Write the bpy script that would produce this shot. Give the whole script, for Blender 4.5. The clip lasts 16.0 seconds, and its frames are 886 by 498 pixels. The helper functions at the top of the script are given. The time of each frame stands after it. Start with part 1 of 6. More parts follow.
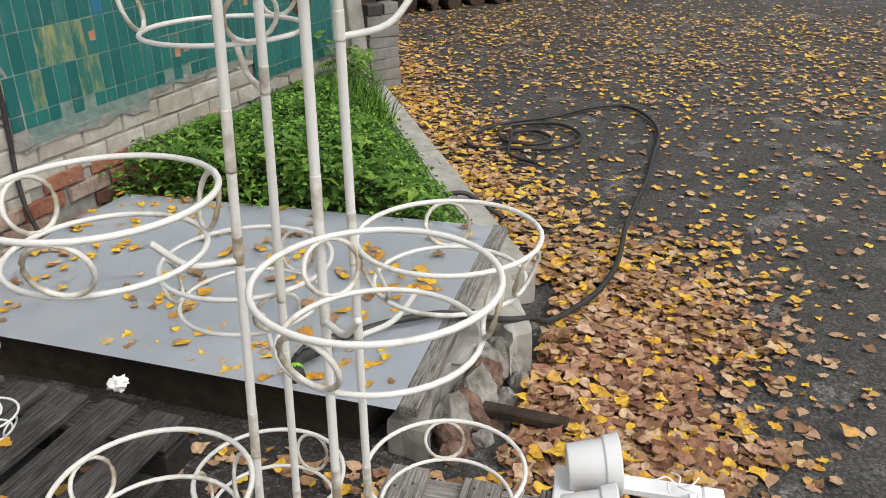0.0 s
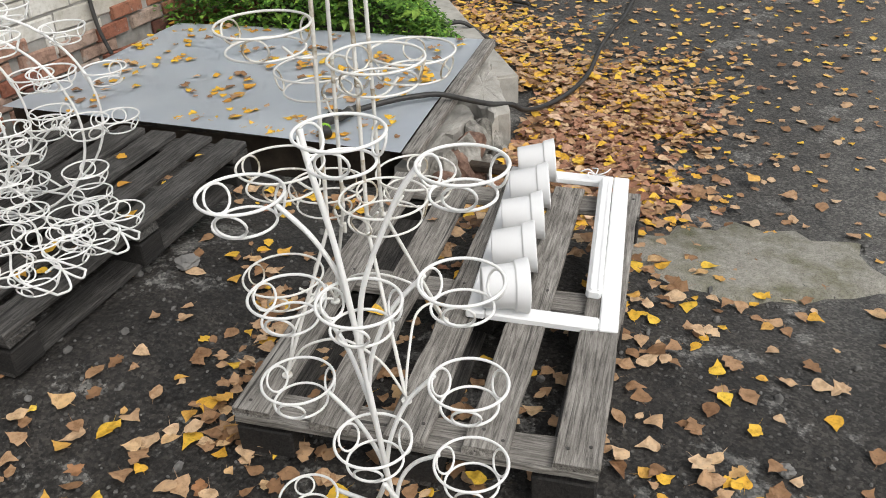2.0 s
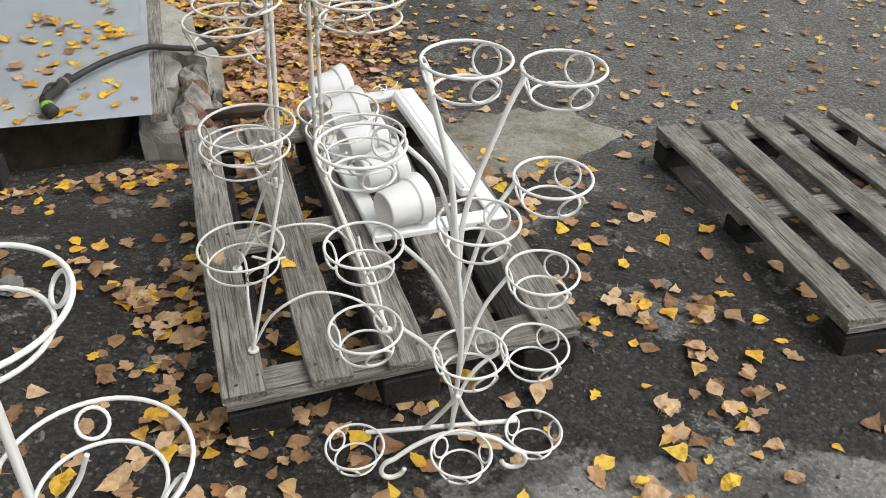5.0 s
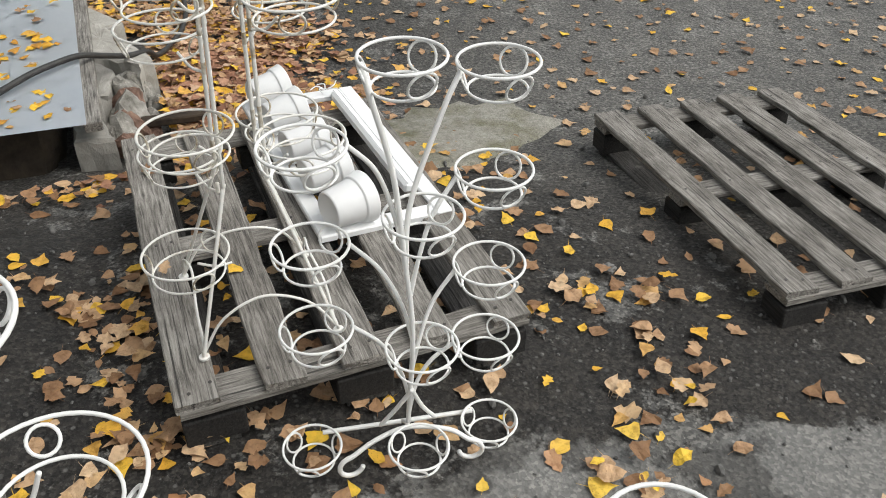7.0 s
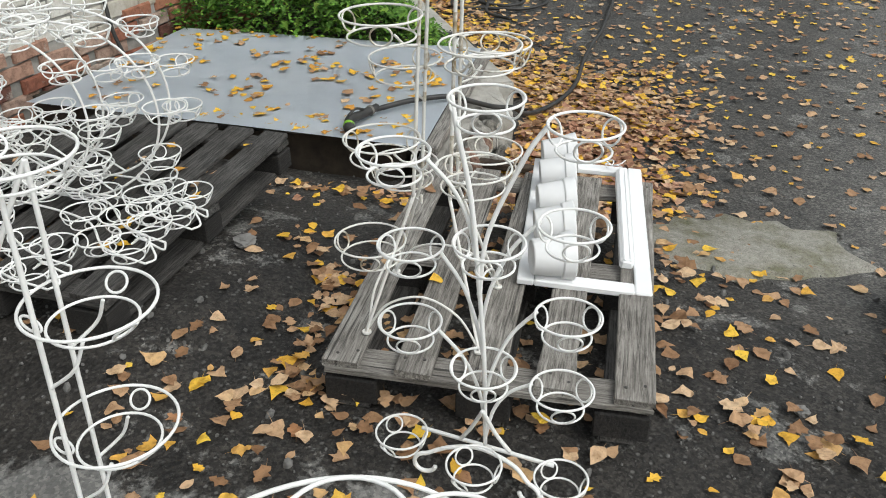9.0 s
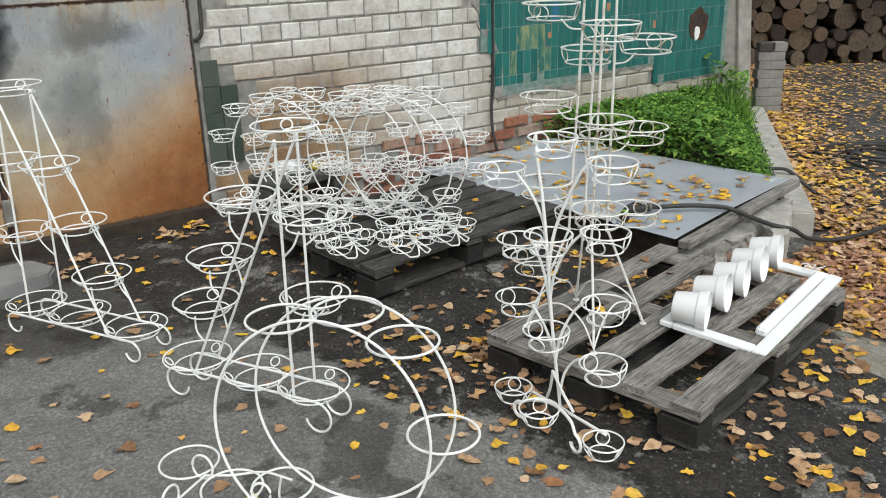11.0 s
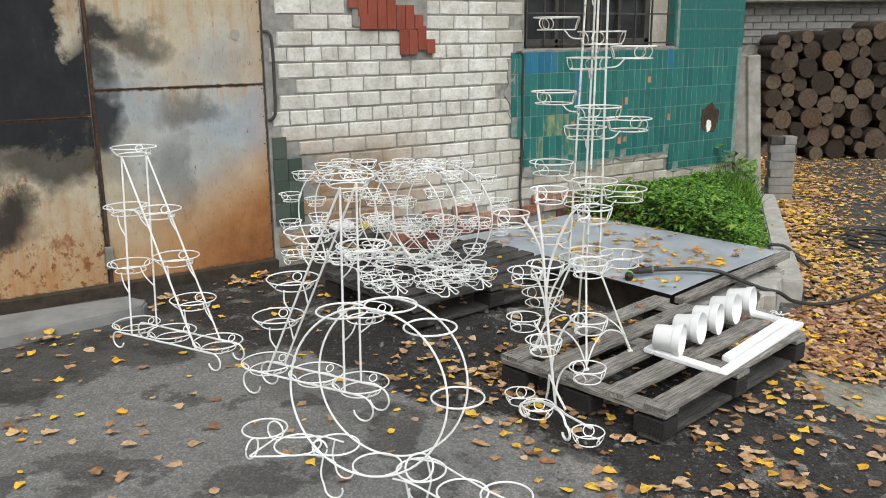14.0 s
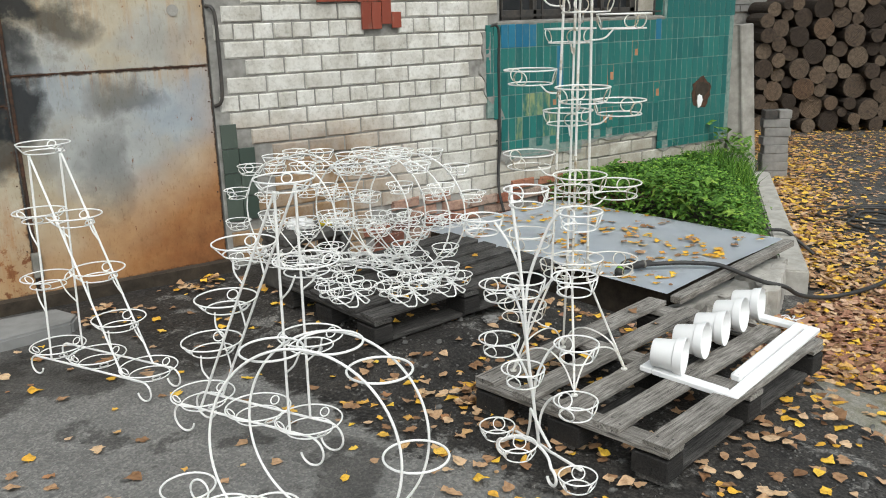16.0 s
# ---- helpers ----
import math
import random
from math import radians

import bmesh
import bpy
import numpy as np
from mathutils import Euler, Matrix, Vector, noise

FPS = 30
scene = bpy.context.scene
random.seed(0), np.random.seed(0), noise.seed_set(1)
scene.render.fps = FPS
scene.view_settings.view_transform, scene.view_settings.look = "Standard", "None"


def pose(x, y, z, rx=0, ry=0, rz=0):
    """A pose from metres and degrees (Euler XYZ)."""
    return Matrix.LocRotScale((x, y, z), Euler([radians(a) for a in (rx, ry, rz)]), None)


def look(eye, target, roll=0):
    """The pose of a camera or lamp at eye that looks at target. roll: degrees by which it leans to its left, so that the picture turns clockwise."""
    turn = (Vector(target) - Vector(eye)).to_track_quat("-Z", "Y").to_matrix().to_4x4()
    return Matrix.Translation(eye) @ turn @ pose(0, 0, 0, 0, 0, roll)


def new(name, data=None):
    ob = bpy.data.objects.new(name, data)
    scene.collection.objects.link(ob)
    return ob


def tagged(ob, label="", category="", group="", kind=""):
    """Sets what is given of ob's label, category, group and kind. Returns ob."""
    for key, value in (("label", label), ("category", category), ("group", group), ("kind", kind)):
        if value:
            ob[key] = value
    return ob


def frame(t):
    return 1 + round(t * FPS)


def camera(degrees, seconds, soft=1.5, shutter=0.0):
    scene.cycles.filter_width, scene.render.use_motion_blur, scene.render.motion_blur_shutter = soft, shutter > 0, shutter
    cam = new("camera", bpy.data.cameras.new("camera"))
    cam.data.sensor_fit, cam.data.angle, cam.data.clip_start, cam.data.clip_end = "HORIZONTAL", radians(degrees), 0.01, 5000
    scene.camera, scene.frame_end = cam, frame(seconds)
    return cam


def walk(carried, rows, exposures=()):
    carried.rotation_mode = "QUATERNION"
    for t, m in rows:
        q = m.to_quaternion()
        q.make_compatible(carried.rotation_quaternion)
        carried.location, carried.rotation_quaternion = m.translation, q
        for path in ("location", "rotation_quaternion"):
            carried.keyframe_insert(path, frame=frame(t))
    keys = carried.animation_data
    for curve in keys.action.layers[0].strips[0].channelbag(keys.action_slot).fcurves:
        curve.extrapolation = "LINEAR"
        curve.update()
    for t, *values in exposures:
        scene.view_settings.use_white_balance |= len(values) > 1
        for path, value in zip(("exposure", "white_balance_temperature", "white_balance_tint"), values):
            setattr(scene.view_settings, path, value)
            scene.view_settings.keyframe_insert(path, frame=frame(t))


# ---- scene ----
cam = camera(54.7, 16.0, soft=1.0)
PATH = [
    (0, pose(1.015, -0.613, 1.532, 65.25, 1.19, -65.12)),
    (0.5, pose(0.833, -0.817, 1.509, 62.99, 1.48, -64.60)),
    (1, pose(0.651, -0.949, 1.489, 60.67, 2.01, -64.12)),
    (1.5, pose(0.398, -1.034, 1.476, 60.22, 2.60, -64.30)),
    (2, pose(0.183, -1.118, 1.476, 58.49, 2.31, -64.14)),
    (2.5, pose(-0.013, -1.204, 1.479, 58.02, 2.59, -64.17)),
    (3, pose(-0.185, -1.082, 1.502, 57.97, 2.45, -69.94)),
    (3.2, pose(-0.237, -0.987, 1.515, 57.28, 1.65, -74.42)),
    (5.3, pose(-0.031, -0.258, 1.511, 53.22, -0.37, -98.60)),
    (5.5, pose(-0.038, -0.264, 1.515, 53.15, -0.39, -99.61)),
    (6, pose(-0.045, -0.281, 1.516, 53.19, -0.32, -101.20)),
    (6.5, pose(-0.050, -0.281, 1.518, 53.09, -0.13, -101.39)),
    (7, pose(-0.054, -0.283, 1.519, 53.14, 0.03, -101.50)),
    (7.5, pose(-0.074, -0.316, 1.529, 53.31, 0.12, -101.25)),
    (8, pose(-0.077, -0.483, 1.509, 56.08, 0.90, -91.98)),
    (8.5, pose(-0.106, -0.685, 1.535, 56.42, 1.28, -80.40)),
    (9, pose(-0.222, -0.944, 1.511, 59.70, 0.11, -67.53)),
    (9.5, pose(-0.313, -1.259, 1.530, 62.22, 0.17, -52.71)),
    (9.7, pose(-0.316, -1.392, 1.527, 64.47, 0.52, -47.31)),
    (11.8, pose(-0.616, -2.518, 1.506, 70.84, 0.93, -34.95)),
    (12, pose(-0.637, -2.578, 1.508, 71.36, 0.50, -34.55)),
    (12.5, pose(-0.730, -2.683, 1.511, 72.62, 0.27, -33.51)),
    (13, pose(-0.861, -2.796, 1.507, 74.18, 0.23, -33.13)),
    (13.5, pose(-0.895, -2.853, 1.527, 75.58, 0.37, -33.24)),
    (14, pose(-0.896, -2.854, 1.526, 76.08, 0.52, -33.36)),
    (14.5, pose(-0.900, -2.846, 1.527, 76.06, 0.65, -33.45)),
    (15, pose(-0.864, -2.812, 1.516, 76.15, 0.87, -33.43)),
    (15.5, pose(-0.710, -2.676, 1.502, 75.86, 1.07, -33.61)),
    (16, pose(-0.513, -2.437, 1.507, 74.47, 1.48, -34.63)),
]
# the camera's own exposure drifts a little on the way
EXPOSURE = [(0.0, 0.28, 6500, 10), (1.5, 0.32, 6500, 10), (3.0, 0.36, 6500, 9), (5.5, 0.36, 6500, 8), (8.5, 0.34, 6400, 7), (9.5, 0.27, 6300, 6), (12.0, 0.29, 6330, 7), (13.0, 0.39, 6360, 8), (16.0, 0.39, 6330, 6)]
walk(cam, PATH, EXPOSURE)

# ---- world and light: bright overcast sky ----
SUN_EL, SUN_AZ = radians(52), radians(200)
world = bpy.data.worlds.new("sky")
scene.world = world
world.use_nodes = True
wn = world.node_tree
wn.nodes.clear()
sky = wn.nodes.new("ShaderNodeTexSky")
sky.sky_type = "NISHITA"
sky.sun_disc = False
sky.sun_elevation, sky.sun_rotation = SUN_EL, SUN_AZ
sky.air_density, sky.dust_density, sky.ozone_density = 1.6, 4.0, 1.0
hsv = wn.nodes.new("ShaderNodeHueSaturation")
hsv.inputs["Saturation"].default_value = 0.25
bg = wn.nodes.new("ShaderNodeBackground")
bg.inputs["Strength"].default_value = 0.12
wo = wn.nodes.new("ShaderNodeOutputWorld")
wn.links.new(sky.outputs[0], hsv.inputs["Color"])
wn.links.new(hsv.outputs[0], bg.inputs["Color"])
wn.links.new(bg.outputs[0], wo.inputs["Surface"])
sun_data = bpy.data.lights.new("sun", "SUN")
sun_data.energy, sun_data.angle, sun_data.color = 1.0, radians(40), (1.0, 0.97, 0.93)
sun = new("sun", sun_data)
sun.matrix_world = look((0, 0, 0), (-math.sin(SUN_AZ) * math.cos(SUN_EL), -math.cos(SUN_AZ) * math.cos(SUN_EL), -math.sin(SUN_EL)))


# ---- materials ----
def nodes_of(name):
    m = bpy.data.materials.new(name)
    m.use_nodes = True
    nt = m.node_tree
    return m, nt, nt.nodes["Principled BSDF"]


def node(nt, kind, **values):
    n = nt.nodes.new(kind)
    for key, v in values.items():
        n.inputs[key.replace("_", " ")].default_value = v
    return n


def ramp(nt, fac, stops):
    r = nt.nodes.new("ShaderNodeValToRGB")
    el = r.color_ramp.elements
    while len(el) < len(stops):
        el.new(0.5)
    for e, (p, c) in zip(el, stops):
        e.position = p
        e.color = (*c, 1) if len(c) == 3 else c
    nt.links.new(fac, r.inputs[0])
    return r.outputs[0]


def noise_tex(nt, scale, detail=5.0, rough=0.6, coord="Object", squash=(1, 1, 1)):
    tc = nt.nodes.new("ShaderNodeTexCoord")
    mp = nt.nodes.new("ShaderNodeMapping")
    mp.inputs["Scale"].default_value = squash
    if coord == "Place":
        tc = nt.nodes.new("ShaderNodeNewGeometry")
        coord = "Position"
    nt.links.new(tc.outputs[coord], mp.inputs[0])
    n = node(nt, "ShaderNodeTexNoise", Scale=scale, Detail=detail, Roughness=rough)
    nt.links.new(mp.outputs[0], n.inputs["Vector"])
    return n.outputs["Fac"]


def mix(nt, fac, a, b, mode="MIX"):
    m = nt.nodes.new("ShaderNodeMix")
    m.data_type, m.blend_type = "RGBA", mode
    for sock, v in ((m.inputs[0], fac), (m.inputs[6], a), (m.inputs[7], b)):
        if isinstance(v, (int, float)):
            sock.default_value = v
        elif isinstance(v, tuple):
            sock.default_value = (*v, 1)
        else:
            nt.links.new(v, sock)
    return m.outputs[2]


def bump(nt, bsdf, height, strength=0.4, distance=0.01):
    b = node(nt, "ShaderNodeBump", Strength=strength, Distance=distance)
    nt.links.new(height, b.inputs["Height"])
    nt.links.new(b.outputs[0], bsdf.inputs["Normal"])


def rnd(nt, island=False):
    if island:
        return nt.nodes.new("ShaderNodeNewGeometry").outputs["Random Per Island"]
    return nt.nodes.new("ShaderNodeObjectInfo").outputs["Random"]


def simple(name, lo, hi, scale=12.0, rough=0.7, bump_scale=80.0, bump_d=0.003, metal=0.0, squash=(1, 1, 1)):
    m, nt, p = nodes_of(name)
    nt.links.new(ramp(nt, noise_tex(nt, scale, squash=squash), [(0.3, lo), (0.7, hi)]), p.inputs["Base Color"])
    p.inputs["Roughness"].default_value = rough
    p.inputs["Metallic"].default_value = metal
    bump(nt, p, noise_tex(nt, bump_scale, squash=squash), 0.5, bump_d)
    return m


def asphalt_material():
    m, nt, p = nodes_of("asphalt")
    mid = noise_tex(nt, 5.0, 6, 0.7)
    grit = noise_tex(nt, 210.0, 3, 0.75)
    tc = nt.nodes.new("ShaderNodeTexCoord")
    def cells(scale):
        v = node(nt, "ShaderNodeTexVoronoi", Scale=scale)
        nt.links.new(tc.outputs["Object"], v.inputs["Vector"])
        return v
    pebble, fine = cells(55.0), cells(125.0)
    dark = ramp(nt, mid, [(0.3, (0.0125, 0.0116, 0.011)), (0.7, (0.04, 0.0365, 0.033))])
    light = ramp(nt, mid, [(0.3, (0.125, 0.123, 0.118)), (0.7, (0.215, 0.212, 0.202))])
    # older grey asphalt by the gate, newer black asphalt by the pallets, greyer again farther off
    sep = nt.nodes.new("ShaderNodeSeparateXYZ")
    nt.links.new(tc.outputs["Object"], sep.inputs[0])
    def add(a, k, c):
        n = node(nt, "ShaderNodeMath")
        n.operation = "MULTIPLY_ADD"
        nt.links.new(a, n.inputs[0])
        n.inputs[1].default_value = k
        nt.links.new(c, n.inputs[2])
        return n.outputs[0]
    def band(value, lo, hi):
        mr = node(nt, "ShaderNodeMapRange")
        nt.links.new(value, mr.inputs[0])
        mr.inputs["From Min"].default_value = lo
        mr.inputs["From Max"].default_value = hi
        return mr.outputs[0]
    wob = noise_tex(nt, 1.7, 8, 0.72)
    edge = node(nt, "ShaderNodeMath")
    edge.operation = "MAXIMUM"
    nt.links.new(sep.outputs["Y"], edge.inputs[0])
    edge.inputs[1].default_value = -0.55
    near_gate = band(add(edge.outputs[0], 0.35, add(wob, 0.9, sep.outputs["X"])), 1.44, 1.4)
    far = band(add(wob, 2.4, sep.outputs["X"]), 3.3, 4.6)
    spots = ramp(nt, noise_tex(nt, 2.2, 8, 0.62), [(0.535, (0, 0, 0)), (0.565, (0.6, 0.6, 0.6))])
    worn = ramp(nt, noise_tex(nt, 3.3, 9, 0.74), [(0.56, (0, 0, 0)), (0.59, (0.65, 0.65, 0.65))])
    grey = mix(nt, spots, light, dark)
    damp = band(add(noise_tex(nt, 2.4, 5, 0.6), 1.1, sep.outputs["Y"]), 1.66, 1.72)
    grey = mix(nt, mix(nt, damp, (0, 0, 0), (0.72, 0.72, 0.72)), grey, dark)
    yard = mix(nt, worn, dark, light)
    yard = mix(nt, mix(nt, far, (0, 0, 0), (0.24, 0.24, 0.24)), yard, light)
    side = mix(nt, 1.0, band(add(wob, 1.2, sep.outputs["Y"]), -0.3, -1.0), band(sep.outputs["X"], 1.7, 2.7), "MULTIPLY")
    yard = mix(nt, mix(nt, side, (0, 0, 0), (0.5, 0.5, 0.5)), yard, light)
    # aggregate: every stone a shade of its own
    shade = ramp(nt, fine.outputs["Color"], [(0.15, (0.4, 0.4, 0.4)), (0.5, (0.9, 0.9, 0.88)), (0.85, (2.3, 2.25, 2.15))])
    yard = mix(nt, 0.68, yard, shade, "MULTIPLY")
    grey = mix(nt, 0.35, grey, shade, "MULTIPLY")
    base = mix(nt, near_gate, yard, grey)
    speck = ramp(nt, grit, [(0.58, (0, 0, 0)), (0.74, (0.6, 0.6, 0.6))])
    base = mix(nt, speck, base, (0.15, 0.146, 0.138))
    stone = ramp(nt, pebble.outputs["Distance"], [(0.2, (1, 1, 1)), (0.38, (0, 0, 0))])
    pick = ramp(nt, pebble.outputs["Color"], [(0.66, (0, 0, 0)), (0.84, (0.55, 0.55, 0.55))])
    base = mix(nt, mix(nt, 1.0, stone, pick, "MULTIPLY"), base, (0.19, 0.185, 0.175))
    nt.links.new(base, p.inputs["Base Color"])
    nt.links.new(ramp(nt, mid, [(0.3, (0.55, 0.55, 0.55)), (0.7, (0.9, 0.9, 0.9))]), p.inputs["Roughness"])
    p.inputs["Specular IOR Level"].default_value = 0.3
    bump(nt, p, mix(nt, 0.6, mix(nt, 0.5, grit, fine.outputs["Distance"]), pebble.outputs["Distance"]), 0.7, 0.012)
    return m


def brick_material():
    m, nt, p = nodes_of("white_silicate_brick")
    r = rnd(nt)
    tone = ramp(nt, r, [(0.0, (0.56, 0.545, 0.5)), (0.5, (0.65, 0.635, 0.59)), (1.0, (0.73, 0.72, 0.68))])
    dirt = ramp(nt, noise_tex(nt, 9.0, 6, 0.7, coord="Place"), [(0.32, (0.6, 0.57, 0.52)), (0.58, (1, 1, 1))])
    base = mix(nt, 0.75, tone, dirt, "MULTIPLY")
    base = mix(nt, 0.7, base, ramp(nt, noise_tex(nt, 42.0, 7, 0.75, coord="Place"), [(0.34, (0.62, 0.61, 0.58)), (0.5, (1, 1, 1))]), "MULTIPLY")
    # ochre staining by the gate, red old brick near the ground, by place on the wall
    g = nt.nodes.new("ShaderNodeNewGeometry")
    sep = nt.nodes.new("ShaderNodeSeparateXYZ")
    nt.links.new(g.outputs["Position"], sep.inputs[0])
    wob = noise_tex(nt, 2.0, 4, coord="Place")
    def band(axis, lo, hi):
        mr = node(nt, "ShaderNodeMapRange")
        nt.links.new(sep.outputs[axis], mr.inputs[0])
        mr.inputs["From Min"].default_value = lo
        mr.inputs["From Max"].default_value = hi
        return mr.outputs[0]
    def mul(a, b):
        k = nt.nodes.new("ShaderNodeMath")
        k.operation = "MULTIPLY"
        nt.links.new(a, k.inputs[0])
        nt.links.new(b, k.inputs[1])
        return k.outputs[0]
    stain = mul(mul(band("X", 2.8, 2.1), band("Z", 0.95, 0.62)), ramp(nt, noise_tex(nt, 6.0, 6, 0.7, coord="Place"), [(0.3, (0.62, 0.62, 0.62)), (0.55, (0.97, 0.97, 0.97))]))
    ochre = ramp(nt, noise_tex(nt, 3.2, 6, 0.7, coord="Place"), [(0.35, (0.15, 0.085, 0.037)), (0.65, (0.35, 0.215, 0.1))])
    base = mix(nt, stain, base, ochre)
    grime = mul(band("X", 3.0, 3.5), ramp(nt, noise_tex(nt, 7.0, 6, 0.7, coord="Place"), [(0.35, (0.35, 0.35, 0.35)), (0.6, (0.85, 0.85, 0.85))]))
    base = mix(nt, grime, base, (0.31, 0.275, 0.215))
    nt.links.new(base, p.inputs["Base Color"])
    p.inputs["Roughness"].default_value = 0.9
    bump(nt, p, noise_tex(nt, 45.0, 7, 0.75, coord="Place"), 0.7, 0.004)
    return m


def red_brick_material():
    m, nt, p = nodes_of("old_red_brick")
    tone = ramp(nt, rnd(nt), [(0.0, (0.13, 0.055, 0.04)), (0.35, (0.28, 0.105, 0.065)), (0.7, (0.38, 0.17, 0.1)), (1.0, (0.42, 0.33, 0.27))])
    col = mix(nt, 0.8, tone, ramp(nt, noise_tex(nt, 22.0, 7, 0.75, coord="Place"), [(0.32, (0.3, 0.28, 0.26)), (0.55, (1, 1, 1))]), "MULTIPLY")
    lime = ramp(nt, noise_tex(nt, 9.0, 7, 0.75, coord="Place"), [(0.58, (0, 0, 0)), (0.66, (0.7, 0.7, 0.7))])
    nt.links.new(mix(nt, lime, col, (0.42, 0.39, 0.35)), p.inputs["Base Color"])
    p.inputs["Roughness"].default_value = 0.93
    bump(nt, p, noise_tex(nt, 40.0, 7, 0.75, coord="Place"), 0.9, 0.01)
    return m


def tile_material(name, a, b, over=(0.2, 0.24, 0.2), lo=0.55, hi=0.8, strength=0.5, stretch=0.35):
    m, nt, p = nodes_of(name)
    r = rnd(nt)
    base = mix(nt, r, a, b)
    base = mix(nt, ramp(nt, noise_tex(nt, 14.0, 6, 0.7, "Place" if stretch > 0.2 else "Generated", (1, 1, stretch)), [(lo, (0, 0, 0)), (hi, (strength, strength, strength))]), base, over)
    nt.links.new(base, p.inputs["Base Color"])
    p.inputs["Roughness"].default_value = 0.35
    bump(nt, p, noise_tex(nt, 20.0, coord="Place"), 0.2, 0.002)
    return m


def wood_material(name, lo, hi, axis="X"):
    m, nt, p = nodes_of(name)
    sq = {"X": (0.06, 1, 1), "Y": (1, 0.06, 1), "Z": (1, 1, 0.06)}[axis]
    tc = nt.nodes.new("ShaderNodeTexCoord")
    oi = nt.nodes.new("ShaderNodeObjectInfo")
    sh = nt.nodes.new("ShaderNodeVectorMath")
    sh.operation = "MULTIPLY_ADD"
    comb = nt.nodes.new("ShaderNodeCombineXYZ")
    for i in range(3):
        nt.links.new(oi.outputs["Random"], comb.inputs[i])
    nt.links.new(comb.outputs[0], sh.inputs[0])
    sh.inputs[1].default_value = (7, 3, 5)
    nt.links.new(tc.outputs["Object"], sh.inputs[2])
    mp = nt.nodes.new("ShaderNodeMapping")
    mp.inputs["Scale"].default_value = sq
    nt.links.new(sh.outputs[0], mp.inputs[0])
    grain = node(nt, "ShaderNodeTexNoise", Scale=150.0, Detail=8.0, Roughness=0.72)
    nt.links.new(mp.outputs[0], grain.inputs["Vector"])
    grain.inputs["Distortion"].default_value = 0.6
    blotch = noise_tex(nt, 6.0, 5, 0.6)
    col = ramp(nt, grain.outputs["Fac"], [(0.34, tuple(v * 0.34 for v in lo)), (0.45, lo), (0.56, tuple(0.5 * (p + q) for p, q in zip(lo, hi))), (0.7, hi)])
    col = mix(nt, 0.7, col, ramp(nt, blotch, [(0.32, (0.36, 0.34, 0.32)), (0.6, (1, 1, 1))]), "MULTIPLY")
    crack = node(nt, "ShaderNodeTexNoise", Scale=60.0, Detail=4.0, Roughness=0.6)
    mp2 = nt.nodes.new("ShaderNodeMapping")
    mp2.inputs["Scale"].default_value = tuple(0.3 * v if v < 1 else v for v in sq)
    nt.links.new(sh.outputs[0], mp2.inputs[0])
    nt.links.new(mp2.outputs[0], crack.inputs["Vector"])
    col = mix(nt, ramp(nt, crack.outputs["Fac"], [(0.34, (0.92, 0.92, 0.92)), (0.385, (0, 0, 0))]), col, tuple(v * 0.2 for v in lo))
    col = mix(nt, 0.6, col, ramp(nt, oi.outputs["Random"], [(0, (0.62, 0.6, 0.58)), (1, (1, 1, 1))]), "MULTIPLY")
    nt.links.new(col, p.inputs["Base Color"])
    p.inputs["Roughness"].default_value = 0.85
    bump(nt, p, mix(nt, 0.5, grain.outputs["Fac"], crack.outputs["Fac"]), 0.9, 0.006)
    return m


def wire_material(name, base, rust, brown=(0.3, 0.2, 0.08)):
    m, nt, p = nodes_of(name)
    f = ramp(nt, noise_tex(nt, 7.0, 5, 0.7, coord="Object"), [(rust, (0, 0, 0)), (rust + 0.12, (0.9, 0.9, 0.9))])
    nt.links.new(mix(nt, f, base, brown), p.inputs["Base Color"])
    p.inputs["Roughness"].default_value = 0.38
    bump(nt, p, noise_tex(nt, 90.0), 0.15, 0.002)
    return m


def leaf_material(name, stops, island=True, rough=0.6):
    m, nt, p = nodes_of(name)
    col = ramp(nt, rnd(nt, island), stops)
    col = mix(nt, 0.7, col, ramp(nt, noise_tex(nt, 45.0, 5), [(0.35, (0.55, 0.48, 0.4)), (0.5, (1, 1, 1)), (0.7, (1.3, 1.25, 1.15))]), "MULTIPLY")
    col = mix(nt, 0.8, col, ramp(nt, noise_tex(nt, 210.0, 4, 0.7), [(0.31, (0.4, 0.33, 0.26)), (0.4, (1, 1, 1))]), "MULTIPLY")
    nt.links.new(col, p.inputs["Base Color"])
    p.inputs["Roughness"].default_value = rough
    p.inputs["Specular IOR Level"].default_value = 0.3
    return m


